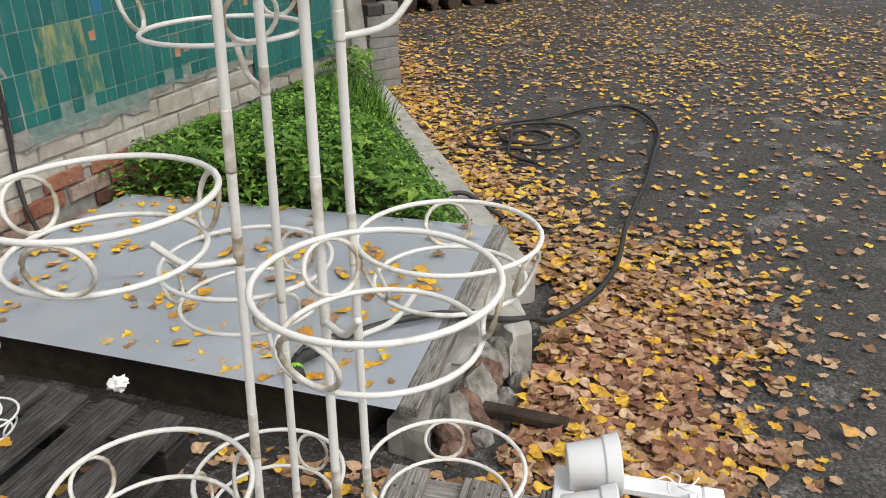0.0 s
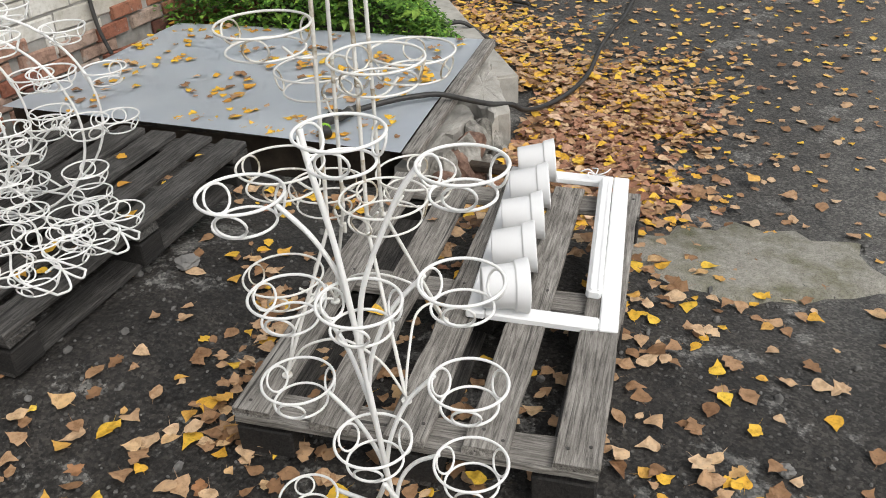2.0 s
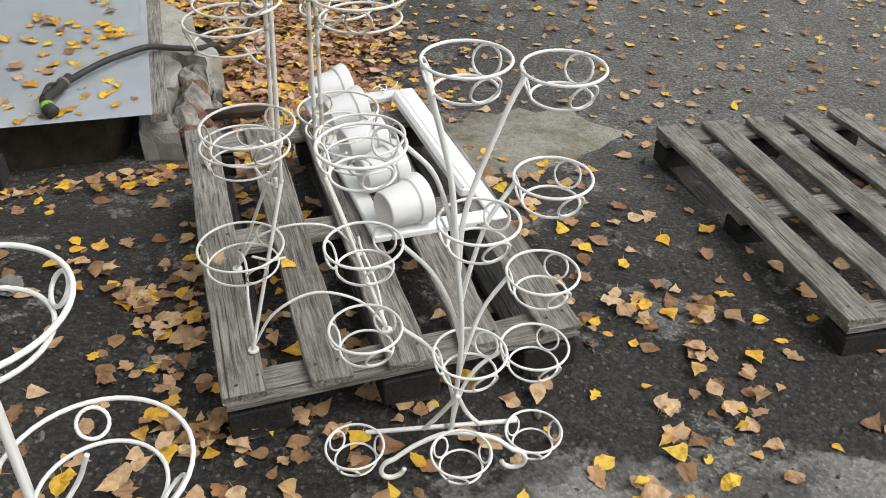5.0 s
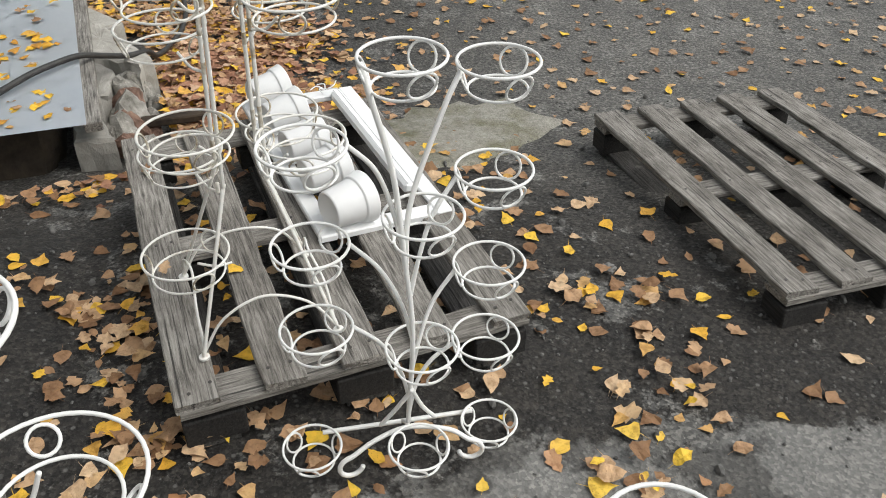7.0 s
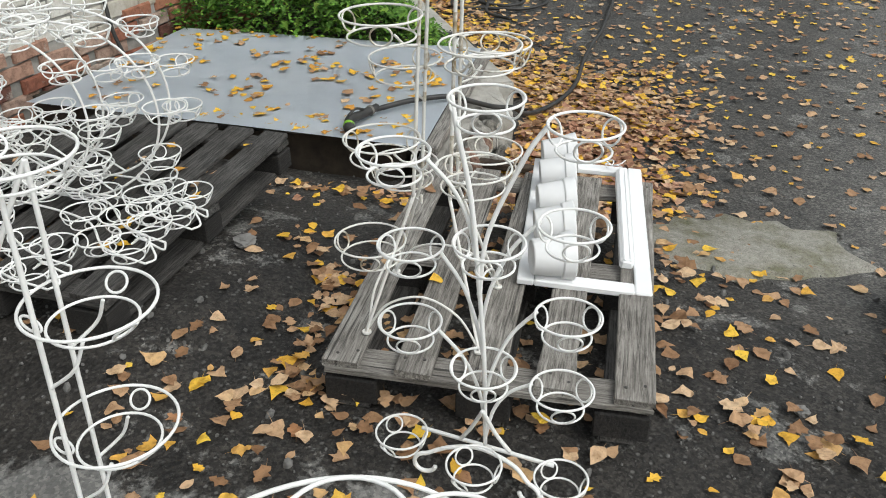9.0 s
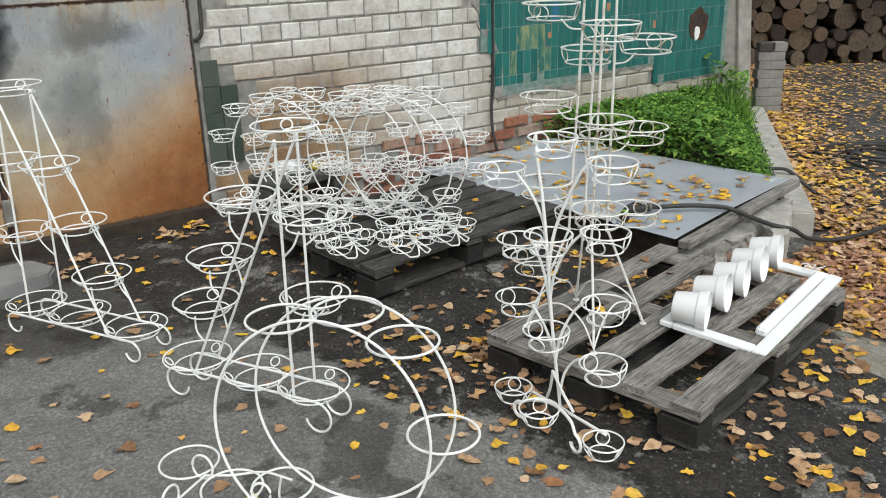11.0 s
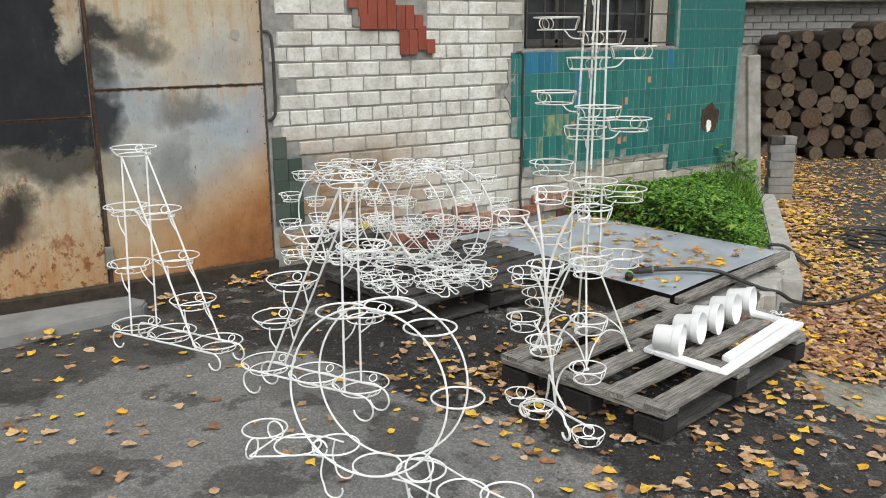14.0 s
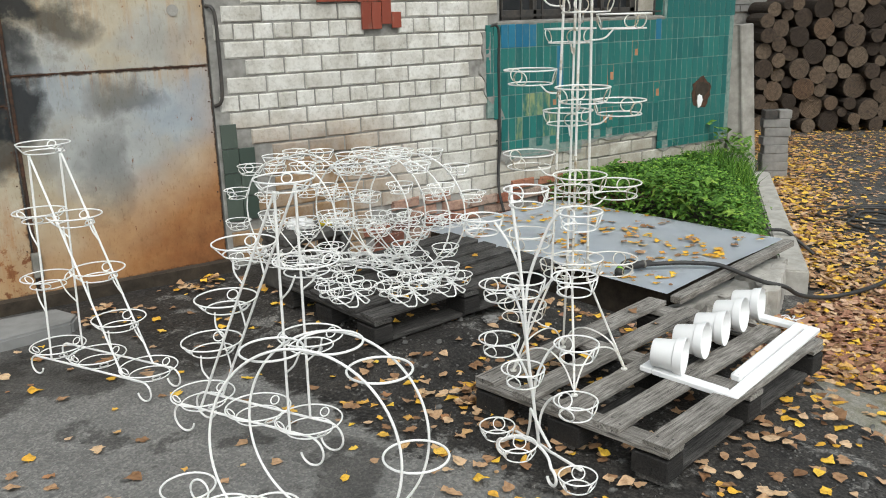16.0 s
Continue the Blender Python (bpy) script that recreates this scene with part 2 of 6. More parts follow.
def gate_material():
    m, nt, p = nodes_of("rusty_painted_gate")
    g = nt.nodes.new("ShaderNodeNewGeometry")
    sep = nt.nodes.new("ShaderNodeSeparateXYZ")
    nt.links.new(g.outputs["Position"], sep.inputs[0])
    def tex(scale, detail, rough, squash=(1, 1, 1)):
        mp = nt.nodes.new("ShaderNodeMapping")
        mp.inputs["Scale"].default_value = squash
        nt.links.new(g.outputs["Position"], mp.inputs[0])
        n = node(nt, "ShaderNodeTexNoise", Scale=scale, Detail=detail, Roughness=rough)
        nt.links.new(mp.outputs[0], n.inputs["Vector"])
        return n.outputs["Fac"]
    def band(axis, lo, hi):
        mr = node(nt, "ShaderNodeMapRange")
        nt.links.new(sep.outputs[axis], mr.inputs[0])
        mr.inputs["From Min"].default_value = lo
        mr.inputs["From Max"].default_value = hi
        return mr.outputs[0]
    def op(kind, a, b, clamp=True):
        k = nt.nodes.new("ShaderNodeMath")
        k.operation = kind
        k.use_clamp = clamp
        for s, v in zip(k.inputs, (a, b)):
            if isinstance(v, (int, float)):
                s.default_value = v
            else:
                nt.links.new(v, s)
        return k.outputs[0]
    wx = op("SUBTRACT", tex(2.6, 2.5, 0.5), 0.5, False)
    wz = op("SUBTRACT", tex(3.1, 2.5, 0.5), 0.5, False)
    fray = op("SUBTRACT", tex(13.0, 7, 0.72), 0.5, False)
    X = op("ADD", op("ADD", sep.outputs["X"], op("MULTIPLY", wx, 0.55, False), False), op("MULTIPLY", fray, 0.16, False), False)
    Zc = op("ADD", op("ADD", sep.outputs["Z"], op("MULTIPLY", wz, 0.5, False), False), op("MULTIPLY", fray, 0.2, False), False)
    def blob(cx, cz, rx, rz, strength):
        dx = op("DIVIDE", op("SUBTRACT", X, cx, False), rx, False)
        dz = op("DIVIDE", op("SUBTRACT", Zc, cz, False), rz, False)
        r2 = op("ADD", op("MULTIPLY", dx, dx, False), op("MULTIPLY", dz, dz, False), False)
        return op("MULTIPLY", ramp(nt, r2, [(0.15, (1, 1, 1)), (1.0, (0, 0, 0))]), strength)
    def most(items):
        out = items[0]
        for it in items[1:]:
            out = op("MAXIMUM", out, it)
        return out
    right = band("X", 0.165, 0.175)
    left = op("SUBTRACT", 1.0, right)
    cream = ramp(nt, tex(4.0, 7, 0.65), [(0.3, (0.37, 0.31, 0.21)), (0.7, (0.5, 0.46, 0.37))])
    blue = ramp(nt, tex(4.0, 7, 0.65), [(0.3, (0.26, 0.3, 0.33)), (0.7, (0.38, 0.41, 0.43))])
    bluish = op("MULTIPLY", right, most([blob(0.38, 1.15, 0.42, 0.3, 0.85), blob(1.05, 1.0, 0.5, 0.36, 1.0), blob(0.7, 0.85, 0.5, 0.4, 0.7), blob(0.95, 1.42, 0.3, 0.2, 0.5)]))
    paint = mix(nt, bluish, cream, blue)
    rust_deep = ramp(nt, tex(9.0, 7, 0.7), [(0.3, (0.11, 0.038, 0.014)), (0.7, (0.28, 0.105, 0.036))])
    rust_pale = ramp(nt, tex(7.0, 7, 0.7), [(0.3, (0.36, 0.2, 0.085)), (0.7, (0.46, 0.3, 0.15))])
    # soft rust rising from the foot, deepest in the corner by the wall
    low = op("ADD", band("Z", 0.75, 0.1), op("MULTIPLY", wz, 0.7, False))
    col = mix(nt, ramp(nt, low, [(0.1, (0, 0, 0)), (0.9, (0.85, 0.85, 0.85))]), paint, rust_pale)
    fall = op("ADD", op("MULTIPLY", band("X", 0.35, 1.3), 0.75), op("ADD", op("MULTIPLY", band("Z", 0.9, 0.1), 0.75), op("MULTIPLY", wz, 0.35, False), False), False)
    orange = ramp(nt, tex(11.0, 8, 0.7), [(0.3, (0.3, 0.125, 0.04)), (0.7, (0.44, 0.23, 0.09))])
    col = mix(nt, op("MULTIPLY", right, ramp(nt, fall, [(0.55, (0, 0, 0)), (1.0, (0.95, 0.95, 0.95))])), col, orange)
    corner = op("MULTIPLY", right, blob(1.35, 0.05, 0.7, 0.5, 0.75))
    col = mix(nt, corner, col, rust_deep)
    patchy = op("MULTIPLY", left, ramp(nt, tex(3.4, 8, 0.72), [(0.52, (0, 0, 0)), (0.66, (0.8, 0.8, 0.8))]))
    col = mix(nt, patchy, col, rust_pale)
    scab = op("MULTIPLY", left, ramp(nt, tex(8.0, 8, 0.72, (1, 1, 0.6)), [(0.58, (0, 0, 0)), (0.66, (0.85, 0.85, 0.85))]))
    col = mix(nt, scab, col, rust_deep)
    # runs, mostly from the top and below the seams
    high = op("MULTIPLY", band("Z", 1.35, 1.75), ramp(nt, tex(14.0, 6, 0.65, (1.2, 1, 0.09)), [(0.5, (0, 0, 0)), (0.62, (0.75, 0.75, 0.75))]))
    col = mix(nt, high, col, rust_pale)
    below = op("ADD", op("MULTIPLY", right, op("MULTIPLY", band("Z", 1.08, 1.24), band("Z", 1.25, 1.24))), op("MULTIPLY", left, op("MULTIPLY", band("Z", 0.8, 1.09), band("Z", 1.1, 1.09))))
    drip = op("MULTIPLY", below, ramp(nt, tex(26.0, 6, 0.7, (1.2, 1, 0.07)), [(0.52, (0, 0, 0)), (0.66, (0.8, 0.8, 0.8))]))
    col = mix(nt, drip, col, rust_pale)
    speck = ramp(nt, tex(38.0, 5, 0.75, (1, 1, 0.45)), [(0.64, (0, 0, 0)), (0.69, (0.9, 0.9, 0.9))])
    col = mix(nt, speck, col, rust_deep)
    foot = op("MULTIPLY", left, op("MULTIPLY", band("Z", 0.52, 0.3), ramp(nt, tex(17.0, 7, 0.7, (0.8, 1, 0.75)), [(0.53, (0, 0, 0)), (0.58, (0.95, 0.95, 0.95))])))
    col = mix(nt, foot, col, rust_deep)
    stain = op("MULTIPLY", left, op("MULTIPLY", band("Z", 0.72, 0.4), ramp(nt, tex(12.0, 6, 0.7, (1.2, 1, 0.16)), [(0.48, (0, 0, 0)), (0.63, (0.7, 0.7, 0.7))])))
    col = mix(nt, stain, col, orange)
    # scabs of rust along seams and edges
    def near(axis, at, w):
        d = op("ABSOLUTE", op("SUBTRACT", sep.outputs[axis], at, False), 0, False)
        return op("SUBTRACT", 1.0, op("DIVIDE", d, w, False))
    lines = most([op("MULTIPLY", right, near("Z", 1.235, 0.05)), op("MULTIPLY", left, near("Z", 1.085, 0.06)), near("X", 0.17, 0.06), near("X", 1.25, 0.04), near("Z", 0.05, 0.1)])
    crust = ramp(nt, op("MULTIPLY", lines, op("ADD", tex(24.0, 7, 0.75), 0.35, False)), [(0.62, (0, 0, 0)), (0.78, (0.95, 0.95, 0.95))])
    dark_rust = ramp(nt, tex(30.0, 5, 0.7), [(0.4, (0.014, 0.009, 0.007)), (0.7, (0.1, 0.04, 0.017))])
    # fine scratches and dirt over all paint
    col = mix(nt, 0.6, col, ramp(nt, tex(55.0, 7, 0.78, (1, 1, 0.35)), [(0.34, (0.6, 0.55, 0.49)), (0.46, (1, 1, 1))]), "MULTIPLY")
    # black paint in soft-edged clouds
    top_l = op("MULTIPLY", left, op("SUBTRACT", ramp(nt, Zc, [(0.77, (0, 0, 0)), (0.97, (1, 1, 1))]), blob(0.17, 1.66, 0.08, 0.26, 0.9)))
    under = op("MULTIPLY", left, most([blob(-0.12, 0.86, 0.55, 0.2, 0.85), blob(-0.36, 0.5, 0.24, 0.2, 0.93), blob(-0.95, 0.75, 0.35, 0.3, 0.9), blob(-0.6, 0.88, 0.5, 0.14, 0.8)]))
    spots = op("MULTIPLY", right, most([blob(0.3, 1.57, 0.26, 0.16, 0.95), blob(0.47, 1.5, 0.22, 0.17, 0.75), blob(0.2, 1.38, 0.14, 0.2, 0.9), blob(0.2, 1.08, 0.14, 0.26, 0.95), blob(0.76, 1.08, 0.24, 0.14, 0.55), blob(0.64, 0.7, 0.16, 0.3, 0.4), blob(0.25, 0.8, 0.2, 0.2, 0.4)]))
    soot = most([top_l, under, spots])
    soot_col = ramp(nt, tex(7.0, 8, 0.72, (1, 1, 0.6)), [(0.35, (0.008, 0.0095, 0.011)), (0.6, (0.016, 0.018, 0.02)), (0.74, (0.06, 0.058, 0.052)), (0.84, (0.15, 0.125, 0.095))])
    col = mix(nt, soot, col, soot_col)
    col = mix(nt, crust, col, dark_rust)
    nt.links.new(col, p.inputs["Base Color"])
    p.inputs["Roughness"].default_value = 0.62
    p.inputs["Specular IOR Level"].default_value = 0.3
    bump(nt, p, tex(30.0, 6, 0.6), 0.45, 0.005)
    return m


def log_end_material():
    m, nt, p = nodes_of("sawn_log_end")
    tone = ramp(nt, rnd(nt), [(0.0, (0.03, 0.02, 0.013)), (0.25, (0.06, 0.043, 0.03)), (0.6, (0.1, 0.074, 0.052)), (0.8, (0.15, 0.116, 0.083)), (1.0, (0.1, 0.057, 0.03))])
    tc = nt.nodes.new("ShaderNodeTexCoord")
    w = node(nt, "ShaderNodeTexWave", Scale=2.6, Distortion=2.0, Detail=3.0)
    w.wave_type, w.rings_direction = "RINGS", "Y"
    nt.links.new(tc.outputs["Object"], w.inputs["Vector"])
    col = mix(nt, 0.55, tone, ramp(nt, w.outputs["Fac"], [(0.2, (0.45, 0.41, 0.37)), (0.8, (1, 1, 1))]), "MULTIPLY")
    col = mix(nt, 0.8, col, ramp(nt, noise_tex(nt, 28.0, 8, 0.75, "Place"), [(0.35, (0.4, 0.38, 0.36)), (0.65, (1.5, 1.45, 1.4))]), "MULTIPLY")
    nt.links.new(col, p.inputs["Base Color"])
    p.inputs["Roughness"].default_value = 0.9
    bump(nt, p, w.outputs["Fac"], 0.4, 0.02)
    return m


def moss_material():
    """Old pale concrete, greened with moss in soft patches and pitted with grit."""
    m, nt, p = nodes_of("mossy_concrete")
    pale = ramp(nt, noise_tex(nt, 34.0, 8, 0.75), [(0.3, (0.22, 0.21, 0.18)), (0.7, (0.44, 0.42, 0.37))])
    moss = ramp(nt, noise_tex(nt, 60.0, 8, 0.8), [(0.3, (0.06, 0.062, 0.022)), (0.7, (0.17, 0.165, 0.07))])
    where = ramp(nt, noise_tex(nt, 3.6, 8, 0.72), [(0.46, (0, 0, 0)), (0.66, (0.8, 0.8, 0.8))])
    col = mix(nt, where, pale, moss)
    col = mix(nt, 0.8, col, ramp(nt, noise_tex(nt, 150.0, 4, 0.7), [(0.33, (0.45, 0.43, 0.4)), (0.48, (1, 1, 1)), (0.7, (1.25, 1.25, 1.22))]), "MULTIPLY")
    nt.links.new(col, p.inputs["Base Color"])
    p.inputs["Roughness"].default_value = 0.95
    bump(nt, p, noise_tex(nt, 90.0, 8, 0.75), 0.8, 0.012)
    return m


M_ASPHALT = asphalt_material()
M_BRICK = brick_material()
M_MORTAR = simple("mortar", (0.17, 0.163, 0.148), (0.34, 0.33, 0.305), 14.0, 0.95, 120.0)
M_REDBRICK = red_brick_material()
M_GREEN = tile_material("green_glazed_tile", (0.012, 0.11, 0.105), (0.022, 0.16, 0.14))
M_BLUE = tile_material("blue_glazed_tile", (0.012, 0.12, 0.22), (0.02, 0.16, 0.26))
M_DULLTILE = tile_material("weathered_grey_green_tile", (0.045, 0.065, 0.052), (0.08, 0.1, 0.082))
M_REDTILE = tile_material("red_brown_tile", (0.21, 0.045, 0.025), (0.26, 0.06, 0.035))
M_GATE = gate_material()
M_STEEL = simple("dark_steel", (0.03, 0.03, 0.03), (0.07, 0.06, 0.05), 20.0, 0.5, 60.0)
M_CONC = simple("concrete", (0.2, 0.19, 0.17), (0.4, 0.385, 0.35), 7.0, 0.92, 90.0, 0.006)
M_CONC_DARK = simple("weathered_concrete", (0.12, 0.115, 0.1), (0.26, 0.25, 0.22), 9.0, 0.92, 70.0, 0.006)
M_CONC_DAMP = simple("damp_dark_concrete", (0.045, 0.043, 0.04), (0.13, 0.125, 0.115), 11.0, 0.85, 60.0, 0.006)
M_MOSSY = moss_material()
M_SHEET = simple("grey_sheet_metal", (0.57, 0.615, 0.665), (0.66, 0.7, 0.74), 2.5, 0.55, 15.0, 0.002)
M_WOOD = wood_material("weathered_grey_wood", (0.2, 0.187, 0.168), (0.5, 0.475, 0.435))
M_WOOD_DAMP_BOTTOM = wood_material("damp_and_bottom_board_wood", (0.038, 0.036, 0.034), (0.15, 0.143, 0.134))
M_WOOD_DARK = wood_material("dark_block_wood", (0.013, 0.012, 0.011), (0.045, 0.041, 0.038))
M_WIRE = wire_material("white_painted_wire", (0.86, 0.86, 0.84), 0.7)
M_WIRE_RUST = wire_material("white_painted_wire_rusting", (0.8, 0.79, 0.75), 0.585)
M_WELD = wire_material("rusting_wire_weld", (0.78, 0.76, 0.7), 0.47, (0.27, 0.2, 0.1))
M_PVC = simple("white_plastic", (0.82, 0.83, 0.83), (0.88, 0.88, 0.88), 5.0, 0.4, 30.0, 0.001)
M_RUBBER = simple("black_rubber", (0.018, 0.018, 0.018), (0.04, 0.038, 0.035), 20.0, 0.55, 60.0)
M_LIME = simple("lime_plastic", (0.22, 0.5, 0.03), (0.3, 0.6, 0.05), 8.0, 0.4, 30.0, 0.001)
M_LEAF = leaf_material("fallen_leaf", [(0.0, (0.2, 0.105, 0.05)), (0.25, (0.34, 0.2, 0.107)), (0.5, (0.46, 0.295, 0.168)), (0.7, (0.6, 0.43, 0.27)), (0.78, (0.56, 0.33, 0.11)), (0.85, (0.68, 0.38, 0.045)), (1.0, (0.78, 0.52, 0.06))])
M_LEAF_HEAP = leaf_material("damp_red_brown_leaf", [(0.0, (0.13, 0.06, 0.036)), (0.2, (0.26, 0.125, 0.075)), (0.5, (0.38, 0.2, 0.125)), (0.72, (0.5, 0.305, 0.2)), (0.86, (0.6, 0.42, 0.29)), (0.88, (0.66, 0.36, 0.04)), (1.0, (0.76, 0.5, 0.06))])
M_LEAF_FAR = leaf_material("pale_yellow_leaf", [(0.0, (0.3, 0.14, 0.06)), (0.3, (0.45, 0.26, 0.14)), (0.55, (0.6, 0.42, 0.25)), (0.62, (0.66, 0.4, 0.07)), (1.0, (0.78, 0.54, 0.08))])
M_LEAF_Y = leaf_material("yellow_leaf", [(0.0, (0.5, 0.24, 0.05)), (0.35, (0.68, 0.38, 0.04)), (1.0, (0.8, 0.53, 0.05))])
M_GREENLEAF = leaf_material("green_foliage", [(0.0, (0.028, 0.075, 0.01)), (0.5, (0.08, 0.2, 0.024)), (0.85, (0.15, 0.31, 0.04)), (1.0, (0.27, 0.43, 0.06))], rough=0.75)
M_BIGLEAF = leaf_material("broad_green_leaf", [(0.0, (0.06, 0.14, 0.02)), (0.7, (0.12, 0.24, 0.035)), (1.0, (0.22, 0.34, 0.05))], rough=0.65)
M_RUBBLE = simple("broken_concrete_face", (0.09, 0.085, 0.07), (0.45, 0.43, 0.39), 16.0, 0.95, 28.0, 0.03)
M_OLDBRICK = simple("crumbling_red_masonry", (0.07, 0.035, 0.025), (0.3, 0.19, 0.14), 24.0, 0.95, 34.0, 0.02)
M_GRIT = simple("grey_grit", (0.06, 0.058, 0.054), (0.2, 0.195, 0.185), 25.0, 0.93, 60.0, 0.003)
M_STRIP = simple("smooth_grey_concrete", (0.16, 0.16, 0.155), (0.27, 0.27, 0.265), 5.0, 0.9, 60.0, 0.004)
M_KERB = simple("pale_concrete", (0.3, 0.285, 0.25), (0.5, 0.48, 0.44), 9.0, 0.92, 60.0, 0.006)
M_SOIL = simple("soil", (0.02, 0.015, 0.01), (0.06, 0.045, 0.03), 14.0, 0.95, 60.0, 0.01)
M_BARK = simple("log_bark", (0.014, 0.009, 0.006), (0.06, 0.042, 0.027), 18.0, 0.95, 30.0, 0.01)
M_LOGEND = log_end_material()
M_GLASS = simple("dark_window_glass", (0.02, 0.022, 0.024), (0.05, 0.052, 0.055), 3.0, 0.08, 4.0, 0.0005)
M_GREYBRICK = simple("grey_brick", (0.16, 0.156, 0.145), (0.27, 0.262, 0.25), 8.0, 0.93, 60.0, 0.005)


# ---- mesh helpers ----
def part(name, bm, material, parent=None, label="", smooth=False):
    me = bpy.data.meshes.new(name)
    bm.to_mesh(me)
    bm.free()
    if smooth:
        me.shade_smooth()
    me.materials.append(material)
    ob = new(name, me)
    ob.parent = parent
    if label:
        tagged(ob, label)
    return ob


def share(name, me, m, parent=None):
    ob = new(name, me)
    ob.parent = parent
    ob.matrix_basis = m
    return ob


def thing(name, m, label, category, group="", kind=""):
    ob = new(name)
    ob.matrix_basis = m
    return tagged(ob, label, category, group, kind)


def box_bm(sx, sy, sz, bevel=0.0, at=(0, 0, 0), bm=None):
    """A box of that size, its middle at a place."""
    own = bmesh.new()
    bmesh.ops.create_cube(own, size=1.0, matrix=Matrix.Translation(at) @ Matrix.Diagonal((sx, sy, sz, 1)))
    if bevel:
        bmesh.ops.bevel(own, geom=own.edges[:], offset=bevel, segments=1, affect="EDGES")
    if bm is None:
        return own
    me = bpy.data.meshes.new("tmp")
    own.to_mesh(me)
    own.free()
    bm.from_mesh(me)
    bpy.data.meshes.remove(me)
    return bm


def tube(bm, points, radius, closed=False, sides=8):
    """A round bar along points."""
    pts = [Vector(p) for p in points]
    if not closed:
        # a short end segment keeps the rounding of the shading at the bar's tips
        pts.insert(1, pts[0].lerp(pts[1], min(0.3, radius * 0.5 / max(1e-6, (pts[1] - pts[0]).length))))
        pts.insert(-1, pts[-1].lerp(pts[-2], min(0.3, radius * 0.5 / max(1e-6, (pts[-1] - pts[-2]).length))))
    n = len(pts)
    rings = []
    up = Vector((0.13, 0.21, 0.97)).normalized()
    for i, p in enumerate(pts):
        a = pts[(i - 1) % n] if (closed or i > 0) else p
        b = pts[(i + 1) % n] if (closed or i < n - 1) else p
        d = (b - a).normalized()
        s = d.cross(up)
        if s.length < 0.05:
            s = d.cross(Vector((1, 0, 0)))
        s.normalize()
        q = s.cross(d)
        rings.append([bm.verts.new(p + (s * math.cos(k * math.tau / sides) + q * math.sin(k * math.tau / sides)) * radius) for k in range(sides)])
    last = n if closed else n - 1
    for i in range(last):
        A, B = rings[i], rings[(i + 1) % n]
        for k in range(sides):
            bm.faces.new((A[k], A[(k + 1) % sides], B[(k + 1) % sides], B[k]))
    if not closed:
        bm.faces.new(rings[0][::-1])
        bm.faces.new(rings[-1])
    return bm


def circle_pts(c, r, u=(1, 0, 0), v=(0, 1, 0), n=28, start=0.0, stop=math.tau, closed=True):
    c, u, v = Vector(c), Vector(u), Vector(v)
    m = n if closed else n + 1
    return [c + u * r * math.cos(start + (stop - start) * i / n) + v * r * math.sin(start + (stop - start) * i / n) for i in range(m)]


def curve_pts(keys, n=10):
    """A smooth line through the keys."""
    k = [Vector(p) for p in keys]
    k = [k[0] * 2 - k[1]] + k + [k[-1] * 2 - k[-2]]
    out = []
    for i in range(1, len(k) - 2):
        for j in range(n):
            t = j / n
            out.append(0.5 * ((2 * k[i]) + (k[i + 1] - k[i - 1]) * t + (2 * k[i - 1] - 5 * k[i] + 4 * k[i + 1] - k[i + 2]) * t * t
                              + (3 * k[i] - k[i - 1] - 3 * k[i + 1] + k[i + 2]) * t ** 3))
    return out + [k[-2]]


def prism(bm, outline, z0, z1):
    lo = [bm.verts.new((x, y, z0)) for x, y in outline]
    hi = [bm.verts.new((x, y, z1)) for x, y in outline]
    n = len(outline)
    bm.faces.new(hi)
    bm.faces.new(lo[::-1])
    for i in range(n):
        bm.faces.new((lo[i], lo[(i + 1) % n], hi[(i + 1) % n], hi[i]))
    return bm


# ---- the ground ----
def smooth01(t):
    t = min(1.0, max(0.0, t))
    return t * t * (3 - 2 * t)


def ground_z(x, y):
    s = smooth01((x - 1.5) / 2.1)
    # a low rise under the dark pallet
    rise = smooth01((y - 0.3) / 0.32) * (1 - smooth01((y - 1.6) / 0.6)) * smooth01((x - 0.8) / 0.4) * (1 - smooth01((x - 2.0) / 0.6))
    z = 0.072 * rise + 0.05 * max(-1.6, min(0.0, y + 0.3)) * (1 - s) - 0.25 * s
    z += 0.10 * math.exp(-((x - 2.45) ** 2 + (y + 0.2) ** 2) / 0.16)
    z += 0.008 * noise.noise((x * 1.3, y * 1.3, 0)) + 0.004 * noise.noise((x * 5, y * 5, 3))
    return z


def build_ground():
    bm = bmesh.new()
    def lines(lo, hi, a, b, step):
        near = [a + step * i for i in range(int((b - a) / step) + 1)]
        out_l = [lo, -40, -20, -10, -6, -4.5]
        out_h = [12, 14, 17, 22, 30, 50, hi]
        return sorted(v for v in set(out_l + near + out_h) if v <= a or v >= b or v in near)
    xs = lines(-300, 400, -3.2, 10.0, 0.1)
    ys = lines(-300, 400, -4.0, 6.0, 0.1)
    grid = [[bm.verts.new((x, y, ground_z(x, y))) for y in ys] for x in xs]
    for i in range(len(xs) - 1):
        for j in range(len(ys) - 1):
            bm.faces.new((grid[i][j], grid[i + 1][j], grid[i + 1][j + 1], grid[i][j + 1]))
    return tagged(part("ground", bm, M_ASPHALT, smooth=True), "worn dark asphalt yard with grey patches and grit", "ground", kind="structure")


build_ground()

WALL_Y = 2.525


# ---- wire plant stands ----
def wire_mesh(name, bm, mat):
    me = bpy.data.meshes.new(name)
    bm.to_mesh(me)
    bm.free()
    me.shade_smooth()
    me.materials.append(mat)
    return me


BASKETS = {}


